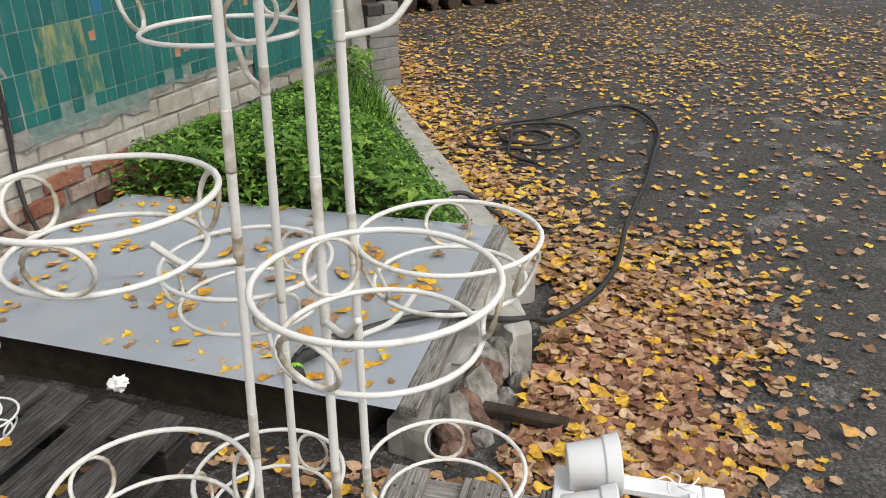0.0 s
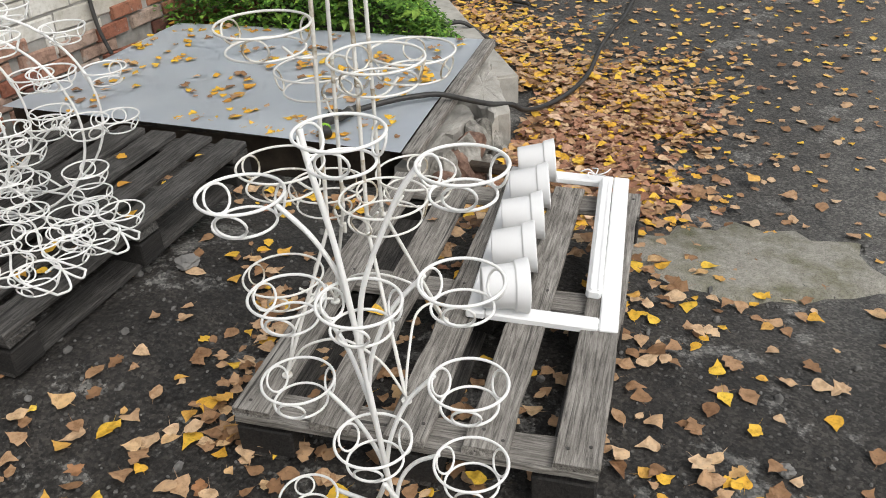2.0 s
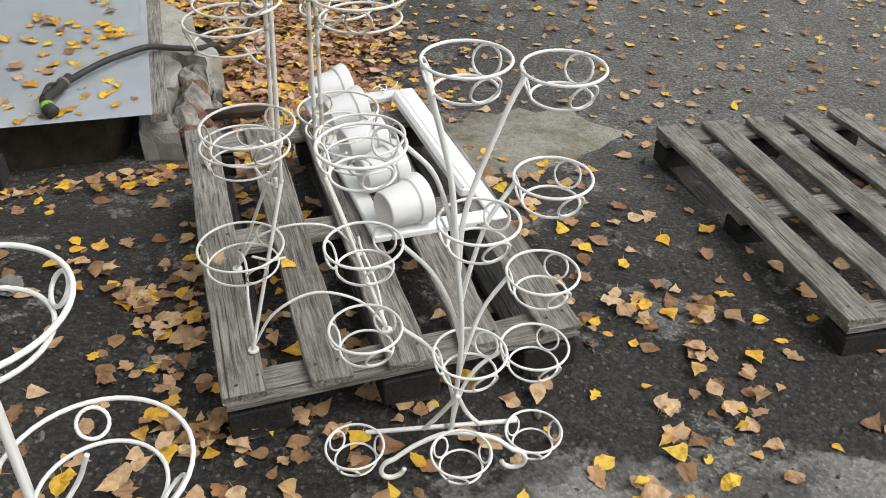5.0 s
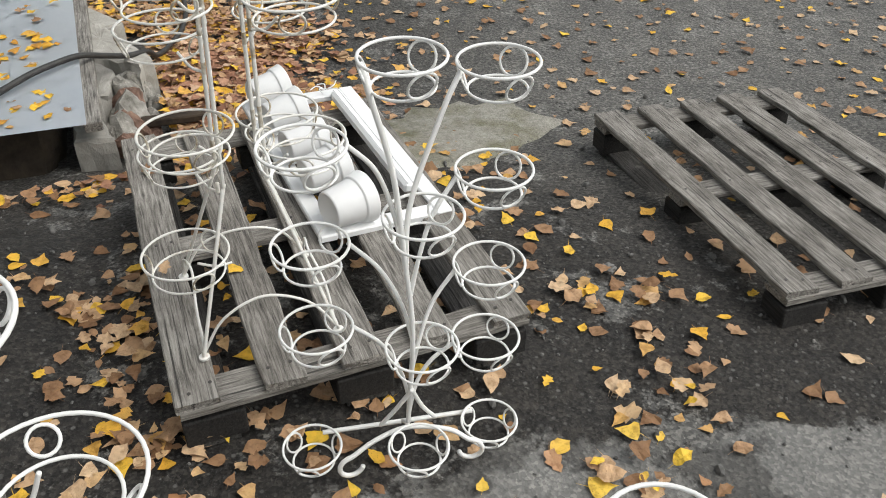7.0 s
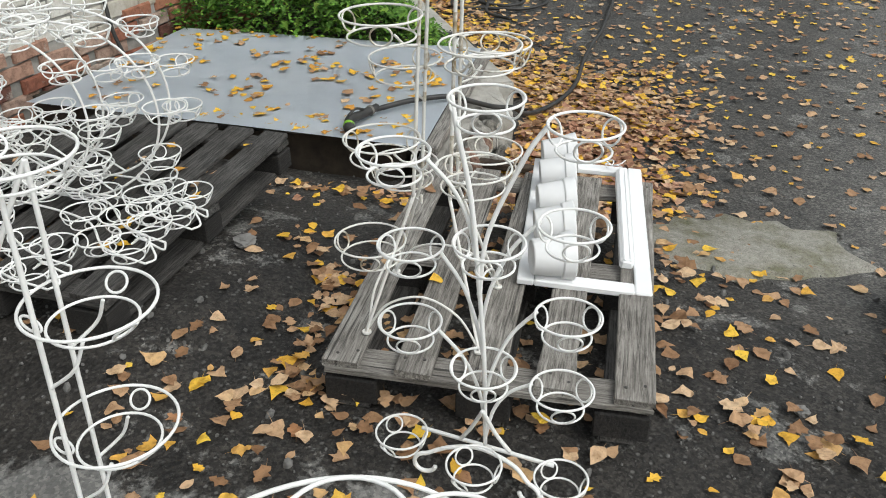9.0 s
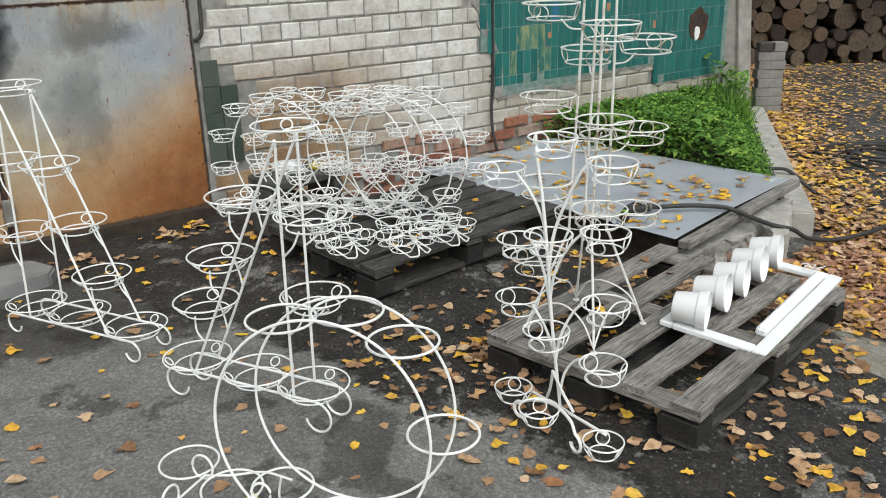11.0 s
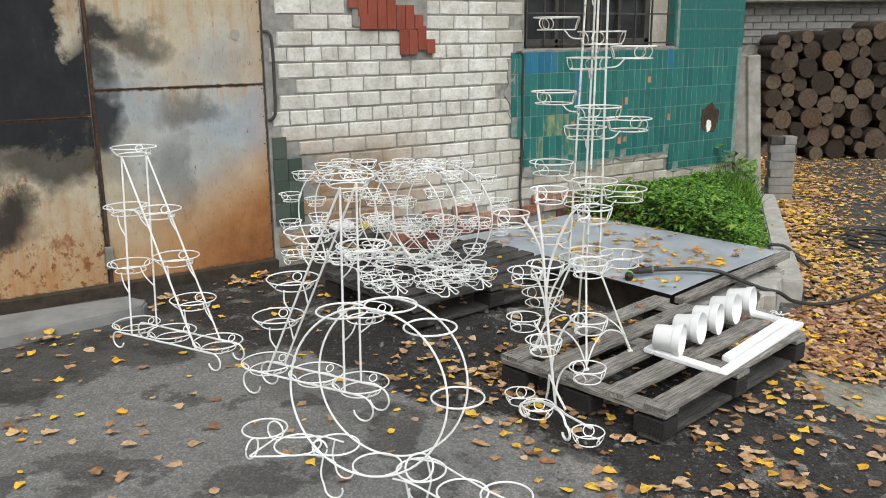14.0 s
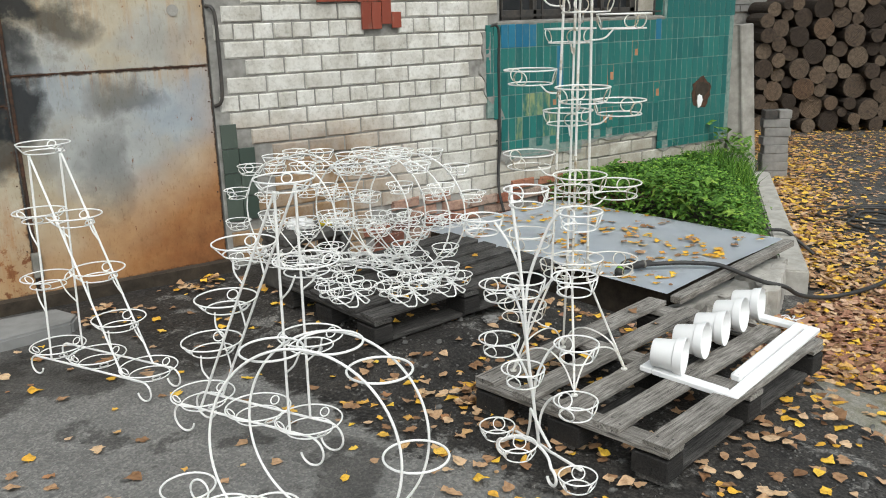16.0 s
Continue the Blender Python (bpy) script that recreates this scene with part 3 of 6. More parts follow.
def basket_meshes(r, h, wire, mat, drop, orn_mat):
    key = (r, h, wire, mat.name, drop, orn_mat.name)
    if key not in BASKETS:
        rb = r * drop
        rim = wire_mesh("basket", tube(bmesh.new(), circle_pts((0, 0, 0), r, n=40), wire, True), mat)
        base = wire_mesh("base_ring", tube(bmesh.new(), circle_pts((0, 0, -h), rb, n=36), wire * 0.9, True), mat)
        # upright ornament circle, leaning inwards between rim and base
        lean = Vector((-(r - rb), 0, -h)).normalized()
        c = Vector((r - (r - rb) * 0.5, 0, -h * 0.5))
        orn = wire_mesh("ornament_ring", tube(bmesh.new(), circle_pts(c, h * 0.5, (0, 1, 0), lean, 18), wire * 0.85, True), orn_mat)
        BASKETS[key] = (rim, base, orn)
    return BASKETS[key]


def basket(parent, at, r=0.07, h=0.05, wire=0.0028, mat=None, turn=0.0, drop=0.72, rings=4, base=True, orn_mat=None):
    """A wire pot basket: rim, base ring and round ornaments, hung under a stand. at: middle of the rim."""
    rim, low, orn = basket_meshes(r, h, wire, mat or M_WIRE, drop, orn_mat or mat or M_WIRE)
    b = share("basket", rim, Matrix.Translation(at) @ pose(0, 0, 0, 0, 0, turn), parent)
    if base:
        share("base_ring", low, Matrix.Identity(4), b)
        for k in range(rings):
            share("ornament_ring", orn, pose(0, 0, 0, 0, 0, 360 / rings * k), b)
    return b


def bar(name, parent, pts, radius, mat, sides=8, closed=False):
    return part(name, tube(bmesh.new(), pts, radius, closed, sides), mat, parent, smooth=True)


def scroll(parent, at, out, size, radius, mat):
    """A foot that curls outwards and up under the end of a bar. at: bar's end, out: level direction."""
    o = Vector(out).normalized()
    at = Vector(at)
    pts = []
    for i in range(22):
        a = radians(90) - radians(255) * i / 21
        r = size * (1.0 - 0.25 * i / 21)
        pts.append(at + o * (r * math.cos(a)) + Vector((0, 0, r * math.sin(a) - size)))
    bar("scroll_foot", parent, pts, radius, mat)


def tree_stand():
    """Tree-shaped stand with a wavy stem, curved arms and a scrolled base, before the loaded pallet."""
    base = Vector((1.195, -0.455, ground_z(1.195, -0.455)))
    st = thing("tree_plant_stand", Matrix.Translation(base), "white wire tree-shaped plant stand with round pot baskets on asphalt", "plant stand")
    m = M_WIRE
    rel = lambda p: Vector(p) - base
    keys = ((1.2, -0.46, 0.10), (1.15, -0.468, 0.4), (1.14, -0.455, 0.6), (1.13, -0.44, 0.78), (1.13, -0.41, 0.92), (1.135, -0.398, 0.975))
    bar("stem", st, curve_pts([rel(p) for p in keys]), 0.0053, m)
    bar("branch", st, curve_pts([rel(p) for p in ((1.14, -0.457, 0.56), (1.15, -0.47, 0.7), (1.17, -0.53, 0.86), (1.19, -0.565, 0.922))]), 0.005, m)
    def stem_at(z):
        for p, q in zip(keys, keys[1:]):
            if z <= q[2]:
                return Vector(p).lerp(Vector(q), (z - p[2]) / (q[2] - p[2]))
    baskets = ((1.141, -0.463, 0.978), (1.202, -0.631, 0.928), (1.192, -0.628, 0.728), (1.11, -0.486, 0.703), (1.204, -0.629, 0.51),
               (1.206, -0.628, 0.317), (1.115, -0.48, 0.4), (1.17, -0.288, 0.431), (1.17, -0.294, 0.626), (1.095, -0.298, 0.867))
    for i, (x, y, z) in enumerate(baskets):
        basket(st, rel((x, y, z)), 0.069, 0.05, 0.0028, m, 80, 0.74, 3)
        if abs(y + 0.47) > 0.08 and i != 1:
            side = 1 if y > -0.47 else -1
            end = Vector((x, y - side * 0.066, z - 0.004))
            root = stem_at(max(0.13, z - 0.24))
            bar("arm", st, curve_pts([rel(root), rel(root + Vector((0, side * 0.018, 0.09))), rel(root.lerp(end, 0.5) + Vector((0, 0, 0.055))), rel(end)], 6), 0.0044, m)
    # base: bowed front rail with scroll ends, a straight cross bar and three floor baskets
    rail = [rel(p) for p in ((1.15, -0.33, 0.075), (1.165, -0.385, 0.1), (1.18, -0.456, 0.108), (1.165, -0.54, 0.1), (1.145, -0.585, 0.078))]
    bar("rail", st, curve_pts(rail), 0.0054, m)
    bar("cross_bar", st, [rel((1.253, -0.275, 0.05)), rel((1.25, -0.615, 0.05))], 0.0054, m)
    bar("tie", st, curve_pts([rel((1.252, -0.455, 0.05)), rel((1.215, -0.458, 0.085)), rel((1.18, -0.456, 0.108))], 4), 0.005, m)
    scroll(st, rel((1.15, -0.33, 0.075)), (-0.15, 1, 0), 0.031, 0.0055, m)
    scroll(st, rel((1.145, -0.585, 0.078)), (-0.15, -1, 0), 0.031, 0.0055, m)
    for p in ((1.187, -0.25, 0.084), (1.104, -0.467, 0.13), (1.206, -0.644, 0.06)):
        basket(st, rel(p), 0.062, 0.042, 0.0028, m, 45, 0.72, 3)
    for s in (-1, 1):
        bar("brace", st, curve_pts([rel((1.2, -0.46 + s * 0.06, 0.105)), rel((1.185, -0.46 + s * 0.03, 0.16)), rel((1.16, -0.465, 0.24))], 6), 0.005, m)
    return st


tree_stand()


def column_stand():
    """Tall stand of four upright rods with splayed, arched feet and a spiral of baskets, on the loaded pallet."""
    c = Vector((1.607, -0.152, 0.148))
    st = thing("column_plant_stand", Matrix.Translation(c), "tall white wire plant stand with rusting joints on a pallet", "plant stand")
    m = M_WIRE_RUST
    Z = Vector((0, 0, 1))
    # the whole stand leans a little; the rods close in towards the top
    def S(d, r, z):
        return Vector((1.5946 - 0.0194 * (z - 0.8), -0.1798 - 0.0434 * (z - 0.8), z)) + d * r - c
    gap = lambda z: 0.0619 + 0.0197 * (0.8 - z)
    dirs = {"far": 0.972, "left": 0.972 + math.pi / 2, "near": 0.972 + math.pi, "right": 0.972 + 1.5 * math.pi}
    dirs = {k: Vector((math.cos(v), math.sin(v), 0)) for k, v in dirs.items()}
    feet = {"left": (1.439, -0.032), "near": (1.472, -0.341), "right": (1.785, -0.285), "far": (1.75, 0.026)}
    feet = {k: Vector((x - c.x, y - c.y, 0.002)) for k, (x, y) in feet.items()}
    heights = {"left": (1.893, 1.597, 1.303, 1.009, 0.713, 0.416), "near": (1.838, 1.54, 1.252, 0.955, 0.656), "right": (1.78, 1.482, 1.19, 0.893, 0.604), "far": (1.73, 1.434, 1.14, 0.842, 0.548)}
    for k, d in dirs.items():
        f = feet[k]
        line = [S(d, gap(z), z) for z in (0.53, 0.57, 0.8, 1.1, 1.4, 1.7, 2.02)]
        knee = f.lerp(line[0], 0.94)
        bar("rod", st, [f, f + Z * 0.008] + curve_pts([f.lerp(line[0], 0.03) + Z * 0.008, knee] + line, 4), 0.0046, m)
        part("foot_pad", tube(bmesh.new(), [f, f + Z * 0.005], 0.0125, sides=16), m, st)
        for z in heights[k]:
            if z < 0.5:
                continue
            for lo, hi in ((z - 0.004, z + 0.05), (z - 0.088, z - 0.062)):
                bar("weld", st, [S(d, gap(q), q) for q in (lo, (lo + hi) / 2, hi)], 0.0049, M_WELD)
    order = ("left", "near", "right", "far")
    for i, k in enumerate(order):
        a, b = feet[k], feet[order[(i + 1) % 4]]
        up = Z * 0.13
        bar("foot_arch", st, curve_pts([a * 0.97 + Z * 0.015, a * 0.78 + b * 0.17 + up * 0.75, (a + b) * 0.44 + up, b * 0.78 + a * 0.17 + up * 0.75, b * 0.97 + Z * 0.015], 6), 0.0034, m)
    for k, d in dirs.items():
        for z in heights[k]:
            low = z < 0.5
            side = Vector((0.01, 0.04, 0)) if low else Vector()
            basket(st, S(d, 0.158, z) + side, 0.0915, 0.048, 0.0027, m, math.degrees(math.atan2(d.y, d.x)) + 60, 0.84, 3, orn_mat=M_WELD)
            q = z - 0.085
            bar("arm", st, curve_pts([S(d, gap(q), q), S(d, 0.095, q + 0.006) + side * 0.5, S(d, 0.124, q + 0.034) + side], 5), 0.0031, m)
    return st


column_stand()


def ladder_stand(base, u, w, up, top, foot, rails, outer, lean, hung, top_r, label, z0=0.095, H=0.99, curl=0.045, inner=-0.075):
    """Triangular stand: two uprights, two sloping rods, baskets up both, on two rails with scroll feet.
    u: level direction along the rails; up, top, foot: places along it of the uprights' base, the top and the sloping rods' base."""
    u = Vector((*u, 0)).normalized()
    v = Vector((-u.y, u.x, 0))
    base = Vector((*base, 0.0))
    st = thing("ladder_plant_stand", Matrix.Translation(base), label, "plant stand", "ladder plant stands")
    m = M_WIRE
    P = lambda s, k, z: u * s + v * (k * w + lean * max(0.0, z - 0.13) / (H - z0)) + Vector((0, 0, z))
    for k in (-1, 1):
        bar("rail", st, [P(rails[0], k, z0), P(rails[1], k, z0)], 0.0049, m)
        scroll(st, P(rails[1], k, z0), u, curl, 0.0042, m)
        scroll(st, P(rails[0], k, z0), -u, curl, 0.0042, m)
        bar("upright", st, [P(up, k, z0), P(top, k * 0.92, H)], 0.0047, m)
        bar("sloping_rod", st, [P(foot, k, z0), P(top, k * 0.92, H)], 0.0047, m)
    mid = (up + foot) / 2
    for s in (rails[0] + 0.045, mid - 0.02, rails[1] - 0.045):
        basket(st, P(s, 0, z0 + 0.03), 0.116, 0.034, 0.003, m, 30, 0.7, 3)
    basket(st, P(top, 0, H + 0.035), top_r, 0.035, 0.003, m, 60, 0.75, 3)
    for z, sloped in ((hung[0], 0), (hung[1], 0), (hung[2], 1), (hung[3], 1), (hung[4], 1)):
        f = (z - z0) / (H - z0)
        s0 = (foot if sloped else up) * (1 - f) + top * f
        s = s0 + (outer if sloped else inner)
        c = P(s, 0, z)
        basket(st, c, 0.108, 0.038, 0.003, m, 15 + 40 * sloped, 0.68, 3)
        f2 = max(0.0, (z - 0.13 - z0) / (H - z0))
        s2 = (foot if sloped else up) * (1 - f2) + top * f2
        for q in (-1, 1):
            bar("hook", st, curve_pts([c + v * (q * 0.06) + Vector((0, 0, -0.036)), c + v * (q * 0.068) + u * ((s2 - s) * 0.3) + Vector((0, 0, -0.085)), P(s2, q * 0.97, z - 0.13)], 5), 0.0034, m)
    return st


ladder_stand((0.061, 1.486), (0.45, -0.89), 0.08, 0.07, 0.10, 0.51, (-0.03, 0.62), 0.02, 0.014, (0.73, 0.44, 0.735, 0.516, 0.314), 0.105, "white wire triangular plant stand near the rusty gate")
ladder_stand((0.595, 0.11), (-0.454, 0.891), 0.058, 0.0, -0.026, 0.412, (-0.085, 0.495), 0.093, 0.018, (0.74, 0.476, 0.772, 0.558, 0.38), 0.098, "white wire triangular plant stand behind the wheel stand",
             z0=0.125, H=0.972, curl=0.058, inner=-0.068)


def plain_ring(st, at, r, wire, m):
    bar("pot_ring", st, circle_pts(at, r, n=32), wire, m, closed=True)


def wheel_stand():
    """Large wheel stand: two hoops side by side leaning a little, plain pot rings between them, and scrolled rails with a row of rings."""
    base = Vector((0.362, -0.544, 0.0))
    st = thing("wheel_plant_stand", Matrix.Translation(base), "large white wire wheel-shaped plant stand with empty rings on asphalt", "plant stand", "wheel plant stands")
    m, R = M_WIRE, 0.2735
    u = Vector((0.597, -0.802, 0))
    up = Vector((0.0975, 0.0726, 0.9926))
    n = u.cross(up)
    C = Vector((0, 0, 0.418))
    for k in (-1, 1):
        bar("hoop", st, circle_pts(C + n * (0.0988 * k), R, u, up, 72), 0.0038, m, closed=True)
    for a in (-1, 51, 83, 121):
        a = radians(a)
        plain_ring(st, C + u * (R * math.cos(a)) + up * (R * math.sin(a)), 0.085, 0.0034, m)
    z = 0.147
    rel = lambda x, y, h=z: Vector((x, y, h)) - base
    bar("rail", st, curve_pts([rel(0.005, -0.269), rel(0.102, -0.33), rel(0.201, -0.389), rel(0.227, -0.473)], 6), 0.0035, m)
    bar("rail", st, curve_pts([rel(0.137, -0.182), rel(0.201, -0.23), rel(0.274, -0.27), rel(0.318, -0.351)], 6), 0.0035, m)
    bar("rail", st, curve_pts([rel(0.332, -0.672), rel(0.365, -0.732), rel(0.382, -0.817), rel(0.396, -0.916), rel(0.407, -1.0)], 6), 0.0035, m)
    bar("rail", st, curve_pts([rel(0.448, -0.589), rel(0.507, -0.662), rel(0.525, -0.794), rel(0.542, -0.917), rel(0.574, -1.036)], 6), 0.0035, m)
    bar("end_bar", st, curve_pts([rel(0.007, -0.264), rel(0.077, -0.221), rel(0.14, -0.184)], 5), 0.0034, m)
    bar("end_bar", st, curve_pts([rel(0.407, -1.0), rel(0.49, -1.05), rel(0.574, -1.036)], 5), 0.0034, m)
    for x, y in ((0.128, -0.099), (0.174, -0.286), (0.285, -0.361), (0.333, -0.568), (0.435, -0.68), (0.467, -0.872), (0.568, -0.965)):
        plain_ring(st, rel(x, y, z + 0.004), 0.081, 0.0033, m)
    bar("ornament_ring", st, circle_pts(rel(0.02, -0.255, z + 0.02), 0.034, (0.85, 0.5, 0), (0.1, 0.1, 0.98), 22), 0.0034, m, closed=True)
    bar("ornament_ring", st, circle_pts(rel(0.14, -0.17, z + 0.02), 0.034, (0.5, -0.85, 0), (0.1, 0.1, 0.98), 22), 0.0034, m, closed=True)
    bar("ornament_ring", st, circle_pts(rel(0.218, -0.37, z + 0.012), 0.028, (0.6, -0.8, 0), (0.2, 0.15, 0.97), 22), 0.0036, m, closed=True)
    bar("ornament_ring", st, circle_pts(rel(0.44, -0.66, z + 0.002), 0.046, (0.83, -0.55, 0), (0.3, 0.35, 0.88), 24), 0.0038, m, closed=True)
    for x, y, ox, oy in ((0.212, -0.41, 0.6, -0.8), (0.3, -0.32, 0.6, -0.8), (0.362, -0.7, -0.6, 0.8), (0.49, -0.63, -0.6, 0.8), (0.405, -0.98, 0.1, -1.0), (0.57, -1.02, 0.3, -0.95)):
        o, drop, size = Vector((ox, oy, 0)), z - ground_z(x, y) - 0.004, 0.034
        c = rel(x, y) + o * size - Vector((0, 0, drop - size))
        turn = [c + o * (size * math.cos(a)) + Vector((0, 0, size * math.sin(a))) for a in [radians(180 + 195 * k / 12) for k in range(13)]]
        bar("scroll_foot", st, curve_pts([rel(x, y), rel(x, y) - o * 0.012 - Vector((0, 0, (drop - size) * 0.55)), turn[0]], 5)[:-1] + turn, 0.0035, m)
    return st


wheel_stand()


def basket_wheel(c, u, R, w, z0, tail):
    """Wheel stand whose hoops carry baskets on their outer sides; its rails sweep to a scrolled tail with pairs of baskets."""
    u = Vector((*u, 0)).normalized()
    v = Vector((-u.y, u.x, 0))
    Z = Vector((0, 0, 1))
    st = thing("wheel_plant_stand", Matrix.Translation((*c, z0)), "white wire wheel-shaped plant stand full of baskets on a dark pallet", "plant stand", "wheel plant stands")
    m, r = M_WIRE, 0.064
    zc = R + 0.034
    tip = Vector((tail[0] - c[0], tail[1] - c[1], 0))
    aim = (u * 0.8 + tip.normalized() * 0.5).normalized()
    side = Vector((-aim.y, aim.x, 0))
    lines = []
    for k in (-1, 1):
        o = v * (k * w)
        bar("hoop", st, circle_pts(o + Z * zc, R, u, Z, 48), 0.004, m, closed=True)
        end = tip + side * (k * 0.062) + Z * 0.016
        back = o * 0.9 - u * (R + 0.05) - v * 0.07
        keys = [back + Z * 0.06, o - u * 0.14 - v * 0.02 + Z * 0.055, o + Z * 0.045, o.lerp(end, 0.45) + u * 0.05 + Z * 0.05, end - aim * 0.12 + Z * 0.04, end]
        line = curve_pts(keys, 6)
        lines.append(line)
        bar("rail", st, line, 0.0037, m)
        bar("rail_end", st, curve_pts([end, end - side * (k * 0.04) + aim * 0.012, end - side * (k * 0.066) - aim * 0.03 + Z * 0.045, end - side * (k * 0.05) - aim * 0.065 + Z * 0.03], 6), 0.0035, m)
        scroll(st, back + Z * 0.06, -u, 0.029, 0.0036, m)
        for i, a in enumerate((101, 70, 40, 9, -22, 134, 167, 200)):
            a = radians(a + (8 if k > 0 else -6))
            p = u * (R * math.cos(a)) + Z * (zc + R * math.sin(a))
            basket(st, p + o + v * (k * 0.045) + u * (0.035 * math.cos(a)) + Z * 0.02, r, 0.042, 0.0026, m, 40 + 31 * i, 0.68, 3)
    # inner baskets on bowed arms rising from the rails inside the hoops
    for q in (-1, 1):
        for k in (-1, 1):
            p = u * (q * 0.115 + k * 0.025) + v * (k * 0.06) + Z * (zc - 0.035 + 0.03 * q * k)
            foot = u * (-q * 0.1) + v * (k * w) + Z * 0.05
            bar("arm", st, curve_pts([foot, foot.lerp(p, 0.45) - Z * 0.015, p - Z * 0.042], 7), 0.0034, m)
            basket(st, p, r, 0.042, 0.0026, m, 20 + 70 * q + 35 * k, 0.68, 3)
    n = len(lines[0])
    for i, f in enumerate((0.95, 0.79, 0.6, 0.42, 0.25, 0.06)):
        j = min(n - 1, int(f * (n - 1)))
        mid = (lines[0][j] + lines[1][j]) * 0.5
        wide = (lines[1][j] - lines[0][j]).normalized()
        for k in (-1, 1):
            p = mid + wide * (k * 0.068)
            basket(st, Vector((p.x, p.y, 0.085)), r, 0.042, 0.0026, m, 25 * i + 45 * k, 0.68, 3)
    return st


for cx, cy, tx, ty in ((1.283, 1.493, 1.238, 0.82), (1.577, 1.288, 1.45, 0.66), (1.7, 1.12, 1.668, 0.665)):
    basket_wheel((cx, cy), (0.426, -0.905), 0.285, 0.075, 0.222, (tx, ty))


# ---- pallets ----
def board_bm(length, width, t, seed):
    """A sawn board with slightly wandering, worn edges and ragged ends."""
    rng = random.Random(seed)
    bm = bmesh.new()
    n, c = 14, 0.003
    rings = []
    for i in range(n + 1):
        x = -length / 2 + length * i / n
        wob = [0.0022 * noise.noise((x * 7, seed * 1.7, q)) for q in range(4)]
        a, b, lo, hi = -width / 2 + wob[0], width / 2 + wob[1], -t / 2, t / 2 + wob[2] * 0.6
        if rng.random() < 0.16:
            a += rng.uniform(0.002, 0.006)
        if rng.random() < 0.16:
            b -= rng.uniform(0.002, 0.006)
        prof = [(a + c, lo), (b - c, lo), (b, lo + c), (b, hi - c), (b - c, hi), (a + c, hi), (a, hi - c), (a, lo + c)]
        ring = []
        for y, z in prof:
            e = rng.uniform(-0.004, 0.004) if i in (0, n) else 0.0
            ring.append(bm.verts.new((x + e, y, z)))
        rings.append(ring)
    for A, B in zip(rings, rings[1:]):
        for k in range(8):
            bm.faces.new((A[k], A[(k + 1) % 8], B[(k + 1) % 8], B[k]))
    bm.faces.new(rings[0][::-1])
    bm.faces.new(rings[-1])
    bmesh.ops.recalc_face_normals(bm, faces=bm.faces[:])
    return bm


def pallet(corner, a, length, width, z0, z1, mat, label, boards=5, bw=0.1, t=0.021, h=0.145):
    """corner: near corner on the ground plan; a: level direction of the length; z0, z1: height of its underside at both ends."""
    a = Vector((*a, 0)).normalized()
    rise = math.atan2(z1 - z0, length)
    m = Matrix.Translation((*corner, z0)) @ Matrix.Rotation(math.atan2(a.y, a.x), 4, "Z") @ Matrix.Rotation(-rise, 4, "Y")
    st = thing("pallet", m, label, "pallet", "wooden pallets")
    rng = random.Random(int(corner[0] * 100))
    for i in range(boards):
        y = bw / 2 + (width - bw) * i / (boards - 1)
        ob = part("top_board", board_bm(length, bw, t, i + int(corner[0] * 100)), mat, st)
        ob.matrix_basis = pose(length / 2 + rng.uniform(-0.006, 0.006), y + rng.uniform(-0.006, 0.006), h - t / 2, 0, 0, rng.uniform(-0.5, 0.5))
    nail = bpy.data.meshes.new("nail")
    nbm = tube(bmesh.new(), [(0, 0, -0.002), (0, 0, 0.0012)], 0.0045, sides=8)
    nbm.to_mesh(nail)
    nbm.free()
    nail.materials.append(M_STEEL)
    for i in range(boards):
        for x in (0.05, length / 2, length - 0.05):
            for q in (-1, 1):
                share("nail", nail, Matrix.Translation((x + rng.uniform(-0.02, 0.02), bw / 2 + (width - bw) * i / (boards - 1) + q * 0.025 + rng.uniform(-0.008, 0.008), h)), st)
    for x in (0.05, length / 2, length - 0.05):
        ob = part("cross_board", board_bm(width, 0.1, t, int(x * 50) + int(corner[0] * 70)), mat, st)
        ob.matrix_basis = pose(x, width / 2, h - t * 1.5 - 0.001, 0, 0, 90)
        for y in (0.07, width / 2, width - 0.07):
            # blocks are coloured much darker than the boards on every pallet
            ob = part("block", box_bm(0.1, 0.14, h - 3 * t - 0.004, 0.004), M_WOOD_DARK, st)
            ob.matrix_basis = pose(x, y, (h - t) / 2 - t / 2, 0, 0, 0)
    for y in (0.07, width / 2, width - 0.07):
        # bottom boards are darker than the pale pallets' top boards
        ob = part("bottom_board", box_bm(length, 0.1, t, 0.003), M_WOOD_DAMP_BOTTOM, st)
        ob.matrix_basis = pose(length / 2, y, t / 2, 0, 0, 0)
    return st


pallet((1.449, -0.802), (1.216, 0.226), 1.23, 0.84, 0.0, 0.005, M_WOOD, "weathered grey wooden pallet carrying plant stands and white pots")
pallet((1.22, 0.66), (1.1, 0.1), 1.15, 0.85, 0.075, 0.1, M_WOOD_DAMP_BOTTOM, "dark damp wooden pallet crowded with wire stands", boards=6, bw=0.105)
pallet((2.672, -1.427), (-1.205, -0.108), 1.21, 0.8, -0.165, -0.09, M_WOOD, "empty weathered wooden pallet lying on asphalt")


# ---- white frame and pots ----
SASH = Vector((1.912, -0.712, 0.142)), Vector((1.812, -0.332, 0.162)), Vector((2.724, -0.516, 0.155))


def sash_frame():
    n, l, r = SASH
    u = (r - n).normalized()
    w = u.cross(l - n).normalized()
    v = w.cross(u)
    return Matrix.Translation(n) @ Matrix((u, v, w)).transposed().to_4x4()


